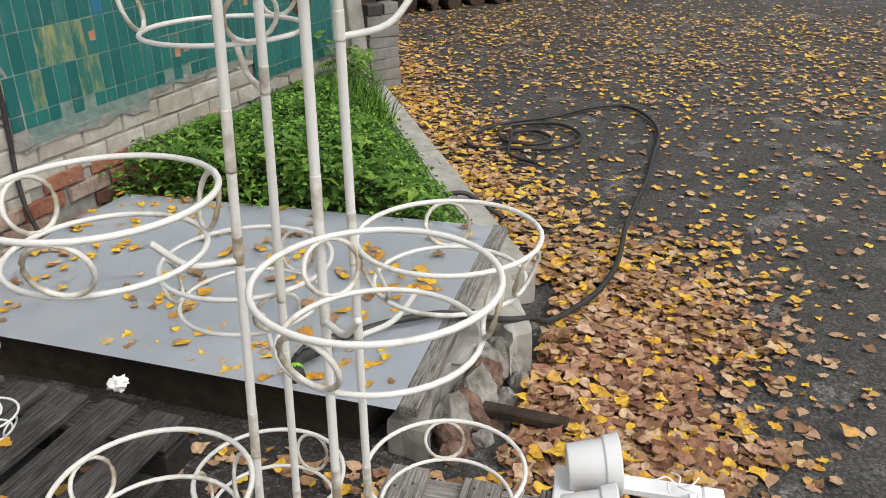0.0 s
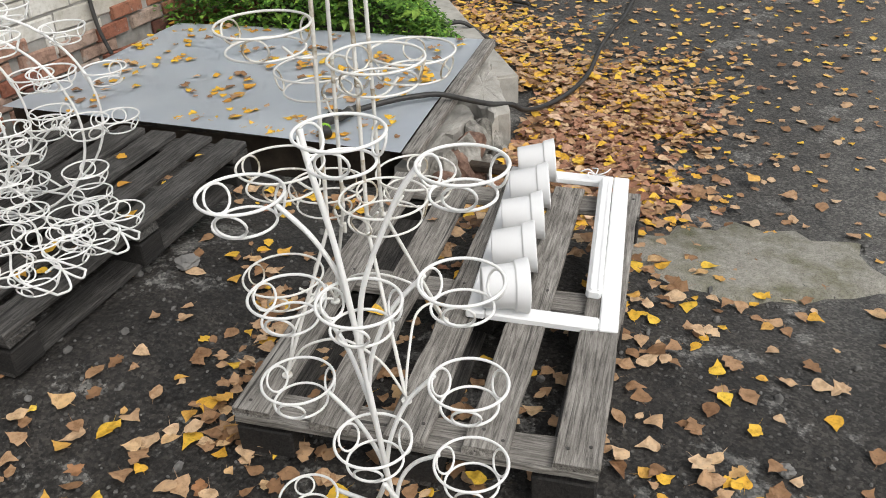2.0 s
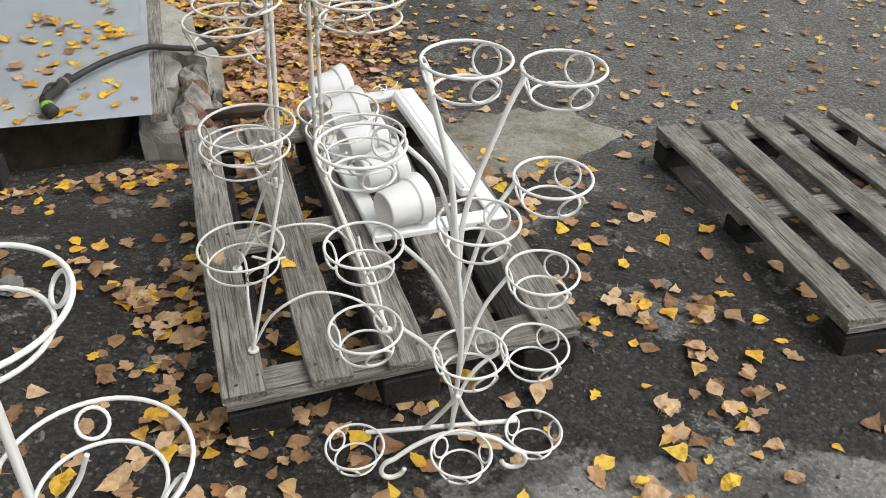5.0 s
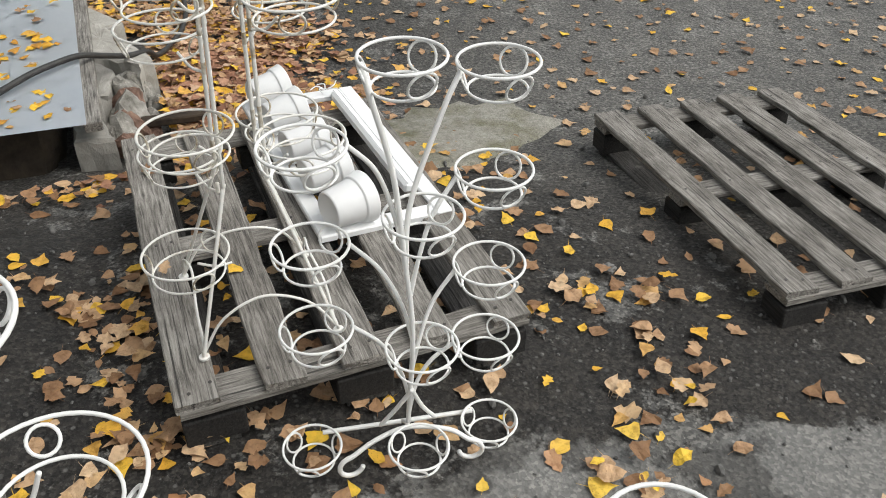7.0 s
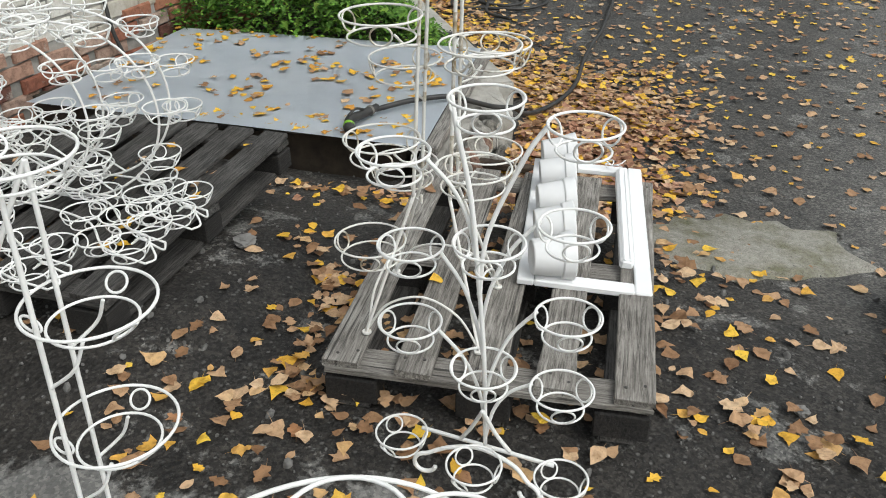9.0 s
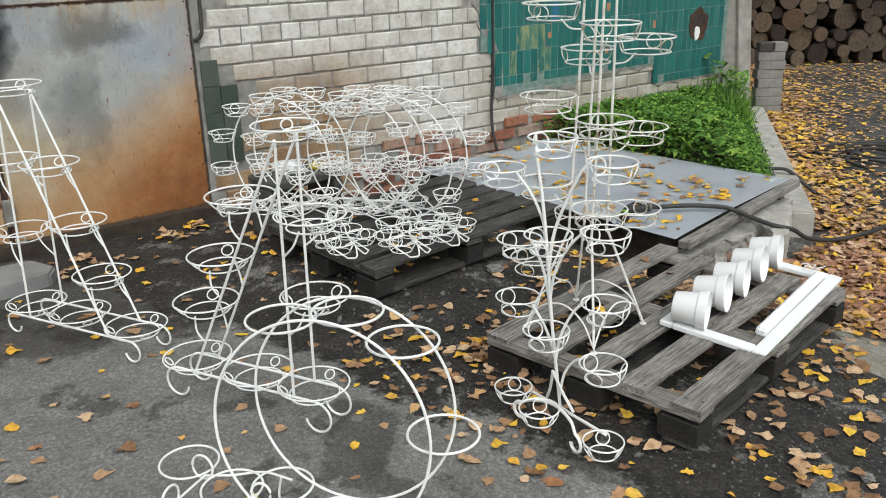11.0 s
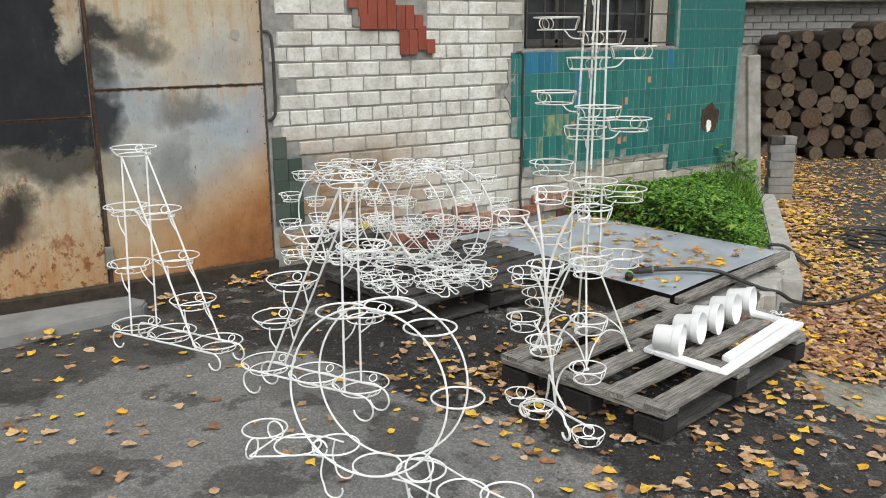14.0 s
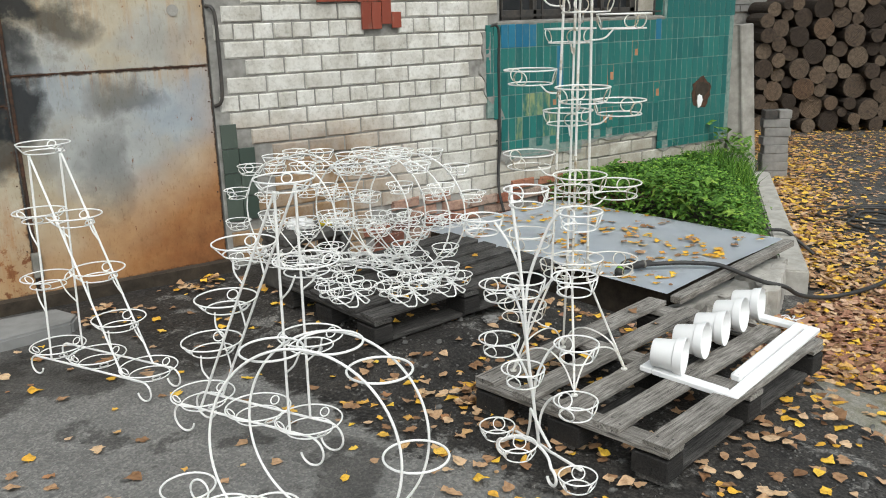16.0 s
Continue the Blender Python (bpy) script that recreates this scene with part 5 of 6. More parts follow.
def weeds():
    rng = random.Random(4)
    bm = bmesh.new()
    n = 0
    while n < 24000:
        x, y = rng.uniform(3.75, 6.4), rng.uniform(0.55, WALL_Y)
        if not in_bed(x, y):
            continue
        n += 1
        top = canopy(x, y)
        z = top - abs(rng.gauss(0, 0.05))
        if edge_gap(x, y) < 0.2 or x < 4.3 - (y - 0.64) * 0.176:
            z = rng.uniform(-0.1, top)
        az = rng.uniform(0, math.tau)
        d = Vector((math.cos(az), math.sin(az), rng.uniform(-0.5, 0.3))).normalized()
        up = Vector((rng.uniform(-0.5, 0.5), rng.uniform(-0.6, 0.3), 1)).normalized()
        e = d.cross(up).normalized()
        leaf_blade(bm, Vector((x + 0.03 * rng.gauss(0, 1), y + 0.03 * rng.gauss(0, 1), z)), d, e, up, rng.uniform(0.009, 0.021), rng.uniform(0.5, 0.75))
    tagged(part("ground_cover", bm, M_GREENLEAF), "dense low bright green weeds filling the bed", "weeds", kind="stuff")
    bm = bmesh.new()
    for _ in range(900):
        x, y = rng.choice(((rng.uniform(3.85, 4.35), rng.uniform(1.5, 2.45)), (rng.uniform(3.95, 4.5), rng.uniform(0.95, 1.7)), (rng.uniform(5.7, 6.2), rng.uniform(2.2, 2.48))))
        if not in_bed(x, y):
            continue
        az = rng.uniform(0, math.tau)
        d = Vector((math.cos(az), math.sin(az), rng.uniform(-0.6, 0.1))).normalized()
        up = Vector((rng.uniform(-0.3, 0.3), rng.uniform(-0.4, 0.2), 1)).normalized()
        s = rng.uniform(0.026, 0.055)
        tall = 0.25 if x > 5.5 else 0.0
        leaf_blade(bm, Vector((x, y, rng.uniform(0.0, canopy(x, y) + 0.04 + tall))), d, d.cross(up).normalized(), up, s, 0.5)
    tagged(part("broad_leaf_plants", bm, M_BIGLEAF), "broad-leaved yellow-green plants at the bed's ends", "plants", kind="stuff")
    bm = bmesh.new()
    for _ in range(900):
        x, y = rng.gauss(5.75, 0.25), rng.gauss(2.1, 0.15)
        if not in_bed(x, y):
            continue
        h, b = rng.uniform(0.12, 0.3), Vector((rng.gauss(0, 0.08), rng.gauss(0, 0.08), 0))
        p0 = Vector((x, y, canopy(x, y) - 0.1))
        sd = Vector((rng.uniform(-1, 1), rng.uniform(-1, 1), 0)).normalized() * 0.004
        v = [bm.verts.new(q) for q in (p0 - sd, p0 + sd, p0 + b * 0.4 + Vector((0, 0, h * 0.6)) + sd * 0.7, p0 + b * 0.4 + Vector((0, 0, h * 0.6)) - sd * 0.7, p0 + b + Vector((0, 0, h)))]
        bm.faces.new(v[:4])
        bm.faces.new((v[3], v[2], v[4]))
    tagged(part("grass", bm, M_GREENLEAF), "tall grass tuft at the bed's back", "grass", kind="stuff")


weeds()


# ---- hose ----
def hose():
    st = thing("garden_hose", Matrix.Identity(4), "black rubber hose with a spray gun snaking over sheet and asphalt", "hose")
    gz = lambda x, y: (x, y, ground_z(x, y) + 0.032)
    over = lambda x, y: (x, y, ground_z(x, y) + 0.075)
    pts = [(3.06, 0.75, 0.095), (3.19, 0.66, 0.1), (3.28, 0.58, 0.099), (3.36, 0.5, 0.09), (3.46, 0.43, 0.04), (3.58, 0.36, -0.018), (3.68, 0.29, -0.05), (3.8, 0.27, -0.12), over(4.0, 0.239), over(4.227, 0.181), over(4.526, 0.178), over(4.925, 0.24), over(5.3, 0.275), gz(5.75, 0.32),
           gz(6.28, 0.39), gz(6.74, 0.46), gz(7.13, 0.64), gz(7.31, 0.86), gz(7.15, 1.06), gz(6.83, 1.25), gz(6.61, 1.48), gz(6.41, 1.58), gz(6.13, 1.61), gz(5.98, 1.5), gz(6.03, 1.28), gz(6.12, 1.03), gz(6.31, 0.91), gz(6.51, 0.95), gz(6.66, 1.14),
           gz(6.6, 1.37), gz(6.42, 1.49), gz(6.19, 1.38), gz(6.15, 1.17), gz(6.31, 1.08), gz(6.45, 1.23), gz(6.38, 1.38), gz(6.2, 1.33), gz(5.91, 1.23), gz(5.82, 1.02)]
    bar("hose_pipe", st, curve_pts(pts, 8), 0.0125, M_RUBBER, 10)
    bar("hose_end", st, curve_pts([(4.5, 1.3, 0.02), (4.62, 1.2, -0.04), (4.73, 1.14, -0.055), (4.8, 1.05, -0.06), (4.85, 0.95, -0.14), (4.9, 0.88, -0.21)], 6), 0.0125, M_RUBBER, 10)
    tip = Vector((2.98, 0.77, 0.1))
    d = Vector((-0.97, 0.2, 0)).normalized()
    bar("connector", st, [tip + d * -0.1, tip + d * -0.05], 0.018, M_RUBBER, 14)
    bar("collar", st, [tip + d * -0.055, tip + d * -0.045], 0.024, M_CONC_DARK, 14)
    bar("spray_body", st, curve_pts([tip + d * -0.05, tip + d * 0.02, tip + d * 0.09 + Vector((0, 0, 0.005)), tip + d * 0.13 + Vector((0.0, -0.02, -0.012))], 5), 0.021, M_RUBBER, 12)
    bar("nozzle", st, [tip + d * 0.13 + Vector((0, -0.02, -0.012)), tip + d * 0.15 + Vector((0.0, -0.045, -0.022))], 0.026, M_RUBBER, 14)
    bar("nozzle_ring", st, [tip + d * 0.118 + Vector((0, -0.014, -0.008)), tip + d * 0.135 + Vector((0, -0.024, -0.013))], 0.025, M_LIME, 14)
    bar("trigger", st, curve_pts([tip + d * 0.0 + Vector((0, 0, 0.022)), tip + d * 0.05 + Vector((0, 0, 0.04)), tip + d * 0.1 + Vector((0, 0, 0.026))], 4), 0.006, M_RUBBER, 8)


hose()


# ---- concrete patch and small ground things ----
def patch():
    rng = random.Random(8)
    out = []
    for i in range(26):
        a = i * math.tau / 26
        r = 1 + 0.16 * rng.uniform(-1, 1)
        x, y = 2.93 + 0.36 * r * math.cos(a) - 0.1 * math.sin(a), -0.93 + 0.47 * r * math.sin(a)
        out.append((x, y))
    bm = bmesh.new()
    mid = bm.verts.new((2.93, -0.93, ground_z(2.93, -0.93) + 0.02))
    ring1 = [bm.verts.new((2.93 + (x - 2.93) * 0.85, -0.93 + (y + 0.93) * 0.85, ground_z(2.93 + (x - 2.93) * 0.85, -0.93 + (y + 0.93) * 0.85) + 0.018 + rng.uniform(-0.003, 0.003))) for x, y in out]
    ring2 = [bm.verts.new((x, y, ground_z(x, y) - 0.01)) for x, y in out]
    for i in range(26):
        j = (i + 1) % 26
        bm.faces.new((mid, ring1[i], ring1[j]))
        bm.faces.new((ring1[i], ring2[i], ring2[j], ring1[j]))
    tagged(part("concrete_patch", bm, M_MOSSY, smooth=True), "pale mossy concrete patch set in the asphalt", "concrete patch", kind="structure")


patch()


def junk_block():
    z = ground_z(1.45, 1.78)
    st = thing("concrete_block", pose(1.45, 1.8, z, 0, 0, 6), "grey hollow concrete block beside the dark pallet", "concrete block")
    for name, size, at in (("side", (0.06, 0.26, 0.26), (-0.18, 0, 0.13)), ("side", (0.06, 0.26, 0.26), (0.18, 0, 0.13)), ("web", (0.05, 0.26, 0.2), (0, 0, 0.1)), ("top", (0.42, 0.26, 0.05), (0, 0, 0.287))):
        part(name, box_bm(*size, 0.01, at), M_CONC_DAMP, st)
    rng = random.Random(2)
    bm = bmesh.new()
    bmesh.ops.create_icosphere(bm, subdivisions=3, radius=0.07)
    for v in bm.verts:
        v.co *= 1 + 0.5 * noise.noise(v.co * 30)
        v.co.z *= 0.45
    bag = part("plastic_bag", bm, M_PVC, smooth=True)
    bag.location = (1.42, 1.8, z + 0.342)
    tagged(bag, "crumpled grey-white plastic bag on the block", "plastic bag")
    roll = part("tape_roll", tube(bmesh.new(), circle_pts((0, 0, 0), 0.035, n=24), 0.014, True), M_YELLOW, smooth=True)
    roll.location = (1.57, 1.78, z + 0.327)
    tagged(roll, "yellow roll of tape on the block", "tape roll")


def scrap(name, at, size, flat, mat, label, category, seed):
    bm = bmesh.new()
    bmesh.ops.create_icosphere(bm, subdivisions=3, radius=size)
    for v in bm.verts:
        v.co *= 1 + 0.6 * noise.noise(v.co * (2.2 / size) + Vector((seed, 0, 0)))
        v.co.z *= flat
    low = min(v.co.z for v in bm.verts)
    ob = part(name, bm, mat)
    ob.matrix_basis = Matrix.Translation((at[0], at[1], at[2] - low - 0.001)) @ pose(0, 0, 0, 0, 0, 35 * seed)
    tagged(ob, label, category)


scrap("paper_scrap", (2.64, 1.31, 0.012), 0.03, 0.7, M_PVC, "crumpled white paper scrap by the sheet", "paper scrap", 1)
scrap("dry_leaf_curl", (1.845, 0.64, ground_z(1.845, 0.64)), 0.035, 0.4, M_GREYBRICK, "curled grey dry leaf on dark asphalt", "dry leaf", 2)
scrap("stone_chip", (1.8, -1.16, ground_z(1.8, -1.16) - 0.004), 0.02, 0.6, M_GREYBRICK, "grey stone chip on dark asphalt", "stone", 3)


M_YELLOW = simple("yellow_plastic", (0.5, 0.4, 0.02), (0.65, 0.52, 0.04), 9.0, 0.4, 30.0, 0.001)
junk_block()


def leaning_slab():
    bm = prism(bmesh.new(), [(-0.13, -0.05), (-0.02, -0.06), (0.0, -0.09), (0.13, -0.04), (0.13, 0.06), (-0.13, 0.06)], 0, 1.42)
    bmesh.ops.bevel(bm, geom=bm.edges[:], offset=0.008, segments=1, affect="EDGES")
    ob = part("leaning_slab", bm, M_CONC)
    ob.matrix_basis = pose(6.44, 2.66, -0.1, 0, -4.5, -38)
    tagged(ob, "grey concrete post leaning at the building's corner", "concrete post")


leaning_slab()


def brick_stack():
    st = thing("brick_stack", pose(7.24, 2.86, ground_z(7.24, 2.86), 0, 0, -36), "small stack of grey bricks on the asphalt", "brick stack")
    rng = random.Random(11)
    z = 0.0
    for i in range(8):
        n = 2 if i in (3, 7) else 1
        for k in range(n):
            w = 0.27 / n - 0.006
            ob = part("brick", box_bm(w, 0.13, 0.088, 0.006), M_GREYBRICK if not (i == 7 and k == 0) else M_STEEL, st)
            ob.matrix_basis = pose((k - (n - 1) / 2) * (0.27 / n) + rng.uniform(-0.012, 0.012), rng.uniform(-0.01, 0.01), z + 0.044, 0, 0, rng.uniform(-3, 3))
        z += 0.0885


brick_stack()


# ---- woodpile and far wall ----
FAR_U, FAR_N = Vector((0.83, -0.555, 0)), Vector((0.555, 0.83, 0))
FAR_O = Vector((9.05, 5.5, -0.25))


def woodpile():
    st = thing("woodpile", Matrix.Identity(4), "tall stack of sawn grey-brown logs against a brick wall", "woodpile")
    rng = random.Random(21)
    placed = []
    for i in range(330):
        r = rng.triangular(0.05, 0.175, 0.1)
        best = None
        for _ in range(26):
            x = rng.uniform(0.95, 5.4)
            z = r
            for a, b, c in placed:
                if abs(a - x) < r + c:
                    z = max(z, b + math.sqrt((r + c) ** 2 - (a - x) ** 2) * 0.985)
            if best is None or z < best[1]:
                best = (x, z)
        if best[1] < 1.82 - 0.05 * abs(best[0] - 2.5):
            placed.append((*best, r))
    meshes = []
    for k in range(6):
        bm = bmesh.new()
        n = 16
        rr = [1 + 0.1 * noise.noise((math.cos(i * math.tau / n) * 1.3, math.sin(i * math.tau / n) * 1.3, k * 3.1)) + 0.03 * rng.uniform(-1, 1) for i in range(n)]
        f = [bm.verts.new((rr[i] * math.cos(i * math.tau / n), 0, rr[i] * math.sin(i * math.tau / n))) for i in range(n)]
        g = [bm.verts.new((rr[i] * 1.04 * math.cos(i * math.tau / n), 0.05, rr[i] * 1.04 * math.sin(i * math.tau / n))) for i in range(n)]
        h = [bm.verts.new((rr[i] * 1.02 * math.cos(i * math.tau / n), 4.0, rr[i] * 1.02 * math.sin(i * math.tau / n))) for i in range(n)]
        end = bm.faces.new(f)
        end.material_index = 1
        for i in range(n):
            j = (i + 1) % n
            bm.faces.new((f[i], g[i], g[j], f[j])).material_index = 0
            bm.faces.new((g[i], h[i], h[j], g[j])).material_index = 0
        bmesh.ops.recalc_face_normals(bm, faces=bm.faces[:])
        me = bpy.data.meshes.new("log")
        bm.to_mesh(me)
        bm.free()
        me.materials.append(M_BARK)
        me.materials.append(M_LOGEND)
        meshes.append(me)
    yaw = math.degrees(math.atan2(FAR_U.y, FAR_U.x))
    for i, (x, z, r) in enumerate(placed):
        p = FAR_O + FAR_U * x + Vector((0, 0, z)) - FAR_N * (0.05 + rng.uniform(0, 0.12))
        share("log", meshes[i % 6], Matrix.Translation(p) @ pose(0, 0, 0, rng.uniform(-2, 2), rng.uniform(0, 360), yaw + rng.uniform(-4, 4)) @ Matrix.Diagonal((r, 0.16, r, 1)), st)


woodpile()


def far_wall():
    a = FAR_O + FAR_N * 0.62
    yaw = math.degrees(math.atan2(FAR_U.y, FAR_U.x))
    m = Matrix.Translation(a) @ pose(0, 0, 0, 0, 0, yaw)
    ob = part("wall_far", box_bm(9.0, 0.3, 2.4, 0, (2.2, 0.17, 1.1)), M_MORTAR)
    ob.matrix_basis = m
    tagged(ob, "grey brick wall behind the woodpile", "wall", kind="structure")
    me = bpy.data.meshes.new("brick")
    bm = box_bm(0.25, 0.03, 0.092, 0.005)
    bm.to_mesh(me)
    bm.free()
    me.materials.append(M_GREYBRICK)
    for r in range(21):
        for k in range(6 if r < 16 else 26):
            x = -1.35 + 0.26 * k + (0.13 if r % 2 else 0)
            share("brick", me, Matrix.Translation((x, 0.012, 0.05 + 0.102 * r)), ob)
    top = part("wall_coping", box_bm(9.0, 0.5, 0.1, 0.02, (2.2, 0.05, 2.26)), M_CONC_DARK)
    top.matrix_basis = m
    tagged(top, "dark mossy coping on the far wall", "coping", kind="structure")
    house = part("house_far", box_bm(12.0, 0.3, 3.2, 0, (3.0, 2.6, 3.3)), M_CONC)
    house.matrix_basis = m
    tagged(house, "plain pale house wall beyond", "wall", kind="structure")
    st = thing("window_2", m @ Matrix.Translation((1.9, 2.4, 2.62)), "white-framed window of the house beyond", "window", kind="structure")
    for name, size, at, mat in (("window_sill", (1.6, 0.14, 0.06), (0, 0, -0.04), M_PVC), ("window_frame", (0.08, 0.08, 1.0), (-0.7, 0, 0.5), M_PVC), ("window_frame", (0.08, 0.08, 1.0), (0.0, 0, 0.5), M_PVC),
                                ("window_frame", (0.08, 0.08, 1.0), (0.7, 0, 0.5), M_PVC), ("window_frame", (1.4, 0.08, 0.08), (0, 0, 0.04), M_PVC), ("pane", (1.32, 0.01, 0.9), (0, 0.03, 0.53), M_GLASS)):
        part(name, box_bm(*size, 0.004 if name != "pane" else 0, at), mat, st)
    rng = random.Random(6)
    bm = bmesh.new()
    for _ in range(700):
        c = Vector((rng.gauss(-0.2, 0.4), rng.gauss(0.0, 0.15), 2.33 + abs(rng.gauss(0, 0.09))))
        az = rng.uniform(0, math.tau)
        d = Vector((math.cos(az), math.sin(az), rng.uniform(-0.4, 0.4))).normalized()
        up = Vector((rng.uniform(-0.5, 0.5), rng.uniform(-0.5, 0.5), 1)).normalized()
        leaf_blade(bm, c, d, d.cross(up).normalized(), up, 0.045, 0.5)
    sh = part("wall_top_weeds", bm, M_BIGLEAF)
    sh.matrix_basis = m
    tagged(sh, "yellowing weeds on top of the far wall", "weeds", kind="stuff")


far_wall()


# ---- fallen leaves ----
SHEET_U, SHEET_V = Vector((1.32, 0.22)), Vector((-0.26, 1.88))


def on_sheet(x, y):
    p = Vector((x - 2.84, y - 0.42))
    t = (p.y * SHEET_U.x - p.x * SHEET_U.y) / (SHEET_V.y * SHEET_U.x - SHEET_V.x * SHEET_U.y)
    s = (p.x - SHEET_V.x * t) / SHEET_U.x
    return s, t


def on_footing(x, y):
    s, t = on_sheet(x, y)
    return -0.02 < s < 1.08 and -0.15 < t < 1.1


CLUMPS = ((1.34, -1.13, 0.07), (1.06, -0.92, 0.08), (1.67, -1.09, 0.05), (1.43, -1.23, 0.06), (1.32, 0.07, 0.09), (1.22, -0.06, 0.08), (1.74, 0.13, 0.06), (1.54, 0.28, 0.05), (1.82, 0.3, 0.05), (2.72, -0.72, 0.1), (1.68, -1.2, 0.08), (1.98, 0.48, 0.07), (1.03, 2.34, 0.1), (0.43, 2.16, 0.08), (0.88, 2.27, 0.06), (-0.55, 0.75, 0.06), (-0.33, 1.82, 0.09), (-0.5, 1.74, 0.06), (0.31, 2.02, 0.05))


def density(x, y):
    d = 55.0 if 1.1 < x < 4.4 else (36.0 if x > 4.4 else 22.0)
    if x < 1.1 and y > 1.6:
        d = 40.0
    if 0.9 < x < 1.7 and -0.6 < y < 0.6:
        d = 140.0
    d += 4200 * math.exp(-(((x - 3.35) / 0.42) ** 2 + ((y + 0.06) / 0.36) ** 2))
    d += 2600 * math.exp(-(((x - 4.0) / 0.75) ** 2 + ((y - 0.05) / 0.42) ** 2))
    d += 110 * math.exp(-(((x - 2.45) / 0.4) ** 2 + ((y + 0.95) / 0.16) ** 2))
    d += 420 * math.exp(-(((x - 1.25) / 0.07) ** 2 + ((y + 1.18) / 0.07) ** 2)) + 160 * math.exp(-(((x - 1.1) / 0.1) ** 2 + ((y + 1.05) / 0.1) ** 2))
    # small clumps blown together
    for a, b, r in CLUMPS:
        d += 520 * math.exp(-((x - a) ** 2 + (y - b) ** 2) / (r * r))
    # gathered along the loaded pallet's edges and under it
    if 1.2 < x < 2.0:
        d += 320 * math.exp(-((y - 0.13 - 0.186 * (x - 1.294)) / 0.09) ** 2)
    if 1.5 < x < 2.7:
        d += 200 * math.exp(-((y + 0.9 - 0.186 * (x - 1.449)) / 0.08) ** 2)
    if 1.3 < x < 2.6 and -0.8 < y < 0.2:
        d += 90
    # blown into the gap before the sheet
    if 0.4 < y < 1.75:
        d += 330 * math.exp(-((x - 2.73 + 0.138 * (y - 0.42)) / 0.08) ** 2)
    g = -edge_gap(x, y) - 0.16
    if x > 3.9 and g > 0:
        d += 1500 * math.exp(-(g / 0.42) ** 2)
    if x > 4.4:
        d += 30 + 80 * max(0, noise.noise((x * 1.1, y * 1.1, 7)) + 0.1)
    if x > 7.5:
        d += 110
    d *= 0.55 + 0.9 * max(0.0, 0.5 + noise.noise((x * 2.3, y * 2.3, 2)))
    d *= smooth01((y + 7.5) / 3.5) * smooth01((13.5 - x) / 3.0)
    return d


LEAVES = (
    [(-0.5, 0.0), (-0.48, 0.2), (-0.4, 0.36), (-0.26, 0.43), (-0.1, 0.38), (0.06, 0.28), (0.22, 0.17), (0.38, 0.08), (0.58, 0.0)],
    [(-0.5, 0.0), (-0.44, 0.13), (-0.33, 0.24), (-0.16, 0.32), (0.0, 0.34), (0.16, 0.3), (0.3, 0.2), (0.42, 0.09), (0.54, 0.0)],
    [(-0.46, 0.0), (-0.52, 0.26), (-0.36, 0.3), (-0.24, 0.27), (-0.12, 0.48), (0.04, 0.32), (0.16, 0.2), (0.28, 0.26), (0.54, 0.0)])


def fallen(verts, faces, rng, x, y, z, steep=0.25, lo=0.028, hi=0.068):
    """One fallen leaf with its stalk: folded, curled, with an uneven edge."""
    s = rng.triangular(lo, hi, lo * 0.5 + hi * 0.5)
    shape = LEAVES[rng.choice((0, 0, 0, 0, 1, 1, 2))]
    k = len(shape) - 2
    az = rng.uniform(0, math.tau)
    tx, ty = rng.gauss(0, steep), rng.gauss(0, steep)
    fold, curl, twist = rng.uniform(-0.08, 0.22), rng.uniform(-0.3, 0.36), rng.gauss(0, 0.2)
    ca, sa = math.cos(az), math.sin(az)
    wid = rng.uniform(0.85, 1.2)
    i0 = len(verts)
    pts = [(a, 0.0) for a, b in shape]
    for q in (1, -1):
        pts += [(a + rng.uniform(-0.03, 0.03), q * b * wid * rng.uniform(0.8, 1.14)) for a, b in shape[1:-1]]
    bend = rng.uniform(-0.2, 0.2)
    pts += [(-0.5, 0.012), (-0.5, -0.012), (-0.5 - rng.uniform(0.25, 0.55), bend)]
    wave = rng.uniform(-0.25, 0.25)
    low = 9.0
    out = []
    for a, b in pts:
        h = abs(b) * fold + curl * a * a + twist * a * b + wave * b * math.sin(9 * a)
        px, py, pz = a * s, b * s, h * s
        pz += px * tx + py * ty
        out.append((x + px * ca - py * sa, y + px * sa + py * ca, pz))
        low = min(low, pz)
    verts.extend((a, b, c - low + z + 0.002) for a, b, c in out)
    n = k + 2
    L = [i0] + [i0 + n + j for j in range(k)] + [i0 + n - 1]
    Rr = [i0] + [i0 + n + k + j for j in range(k)] + [i0 + n - 1]
    for j in range(n - 1):
        for side, flip in ((L, False), (Rr, True)):
            q = list(dict.fromkeys((i0 + j, i0 + j + 1, side[j + 1], side[j])))
            if len(q) > 2:
                faces.append(q[::-1] if flip else q)
    e = i0 + n + 2 * k
    faces.append((e, i0, e + 1, e + 2))


def leaf_mesh(name, verts, faces, mat, label):
    me = bpy.data.meshes.new(name)
    me.from_pydata(verts, [], faces)
    me.materials.append(mat)
    return tagged(new(name, me), label, "leaves", kind="stuff")


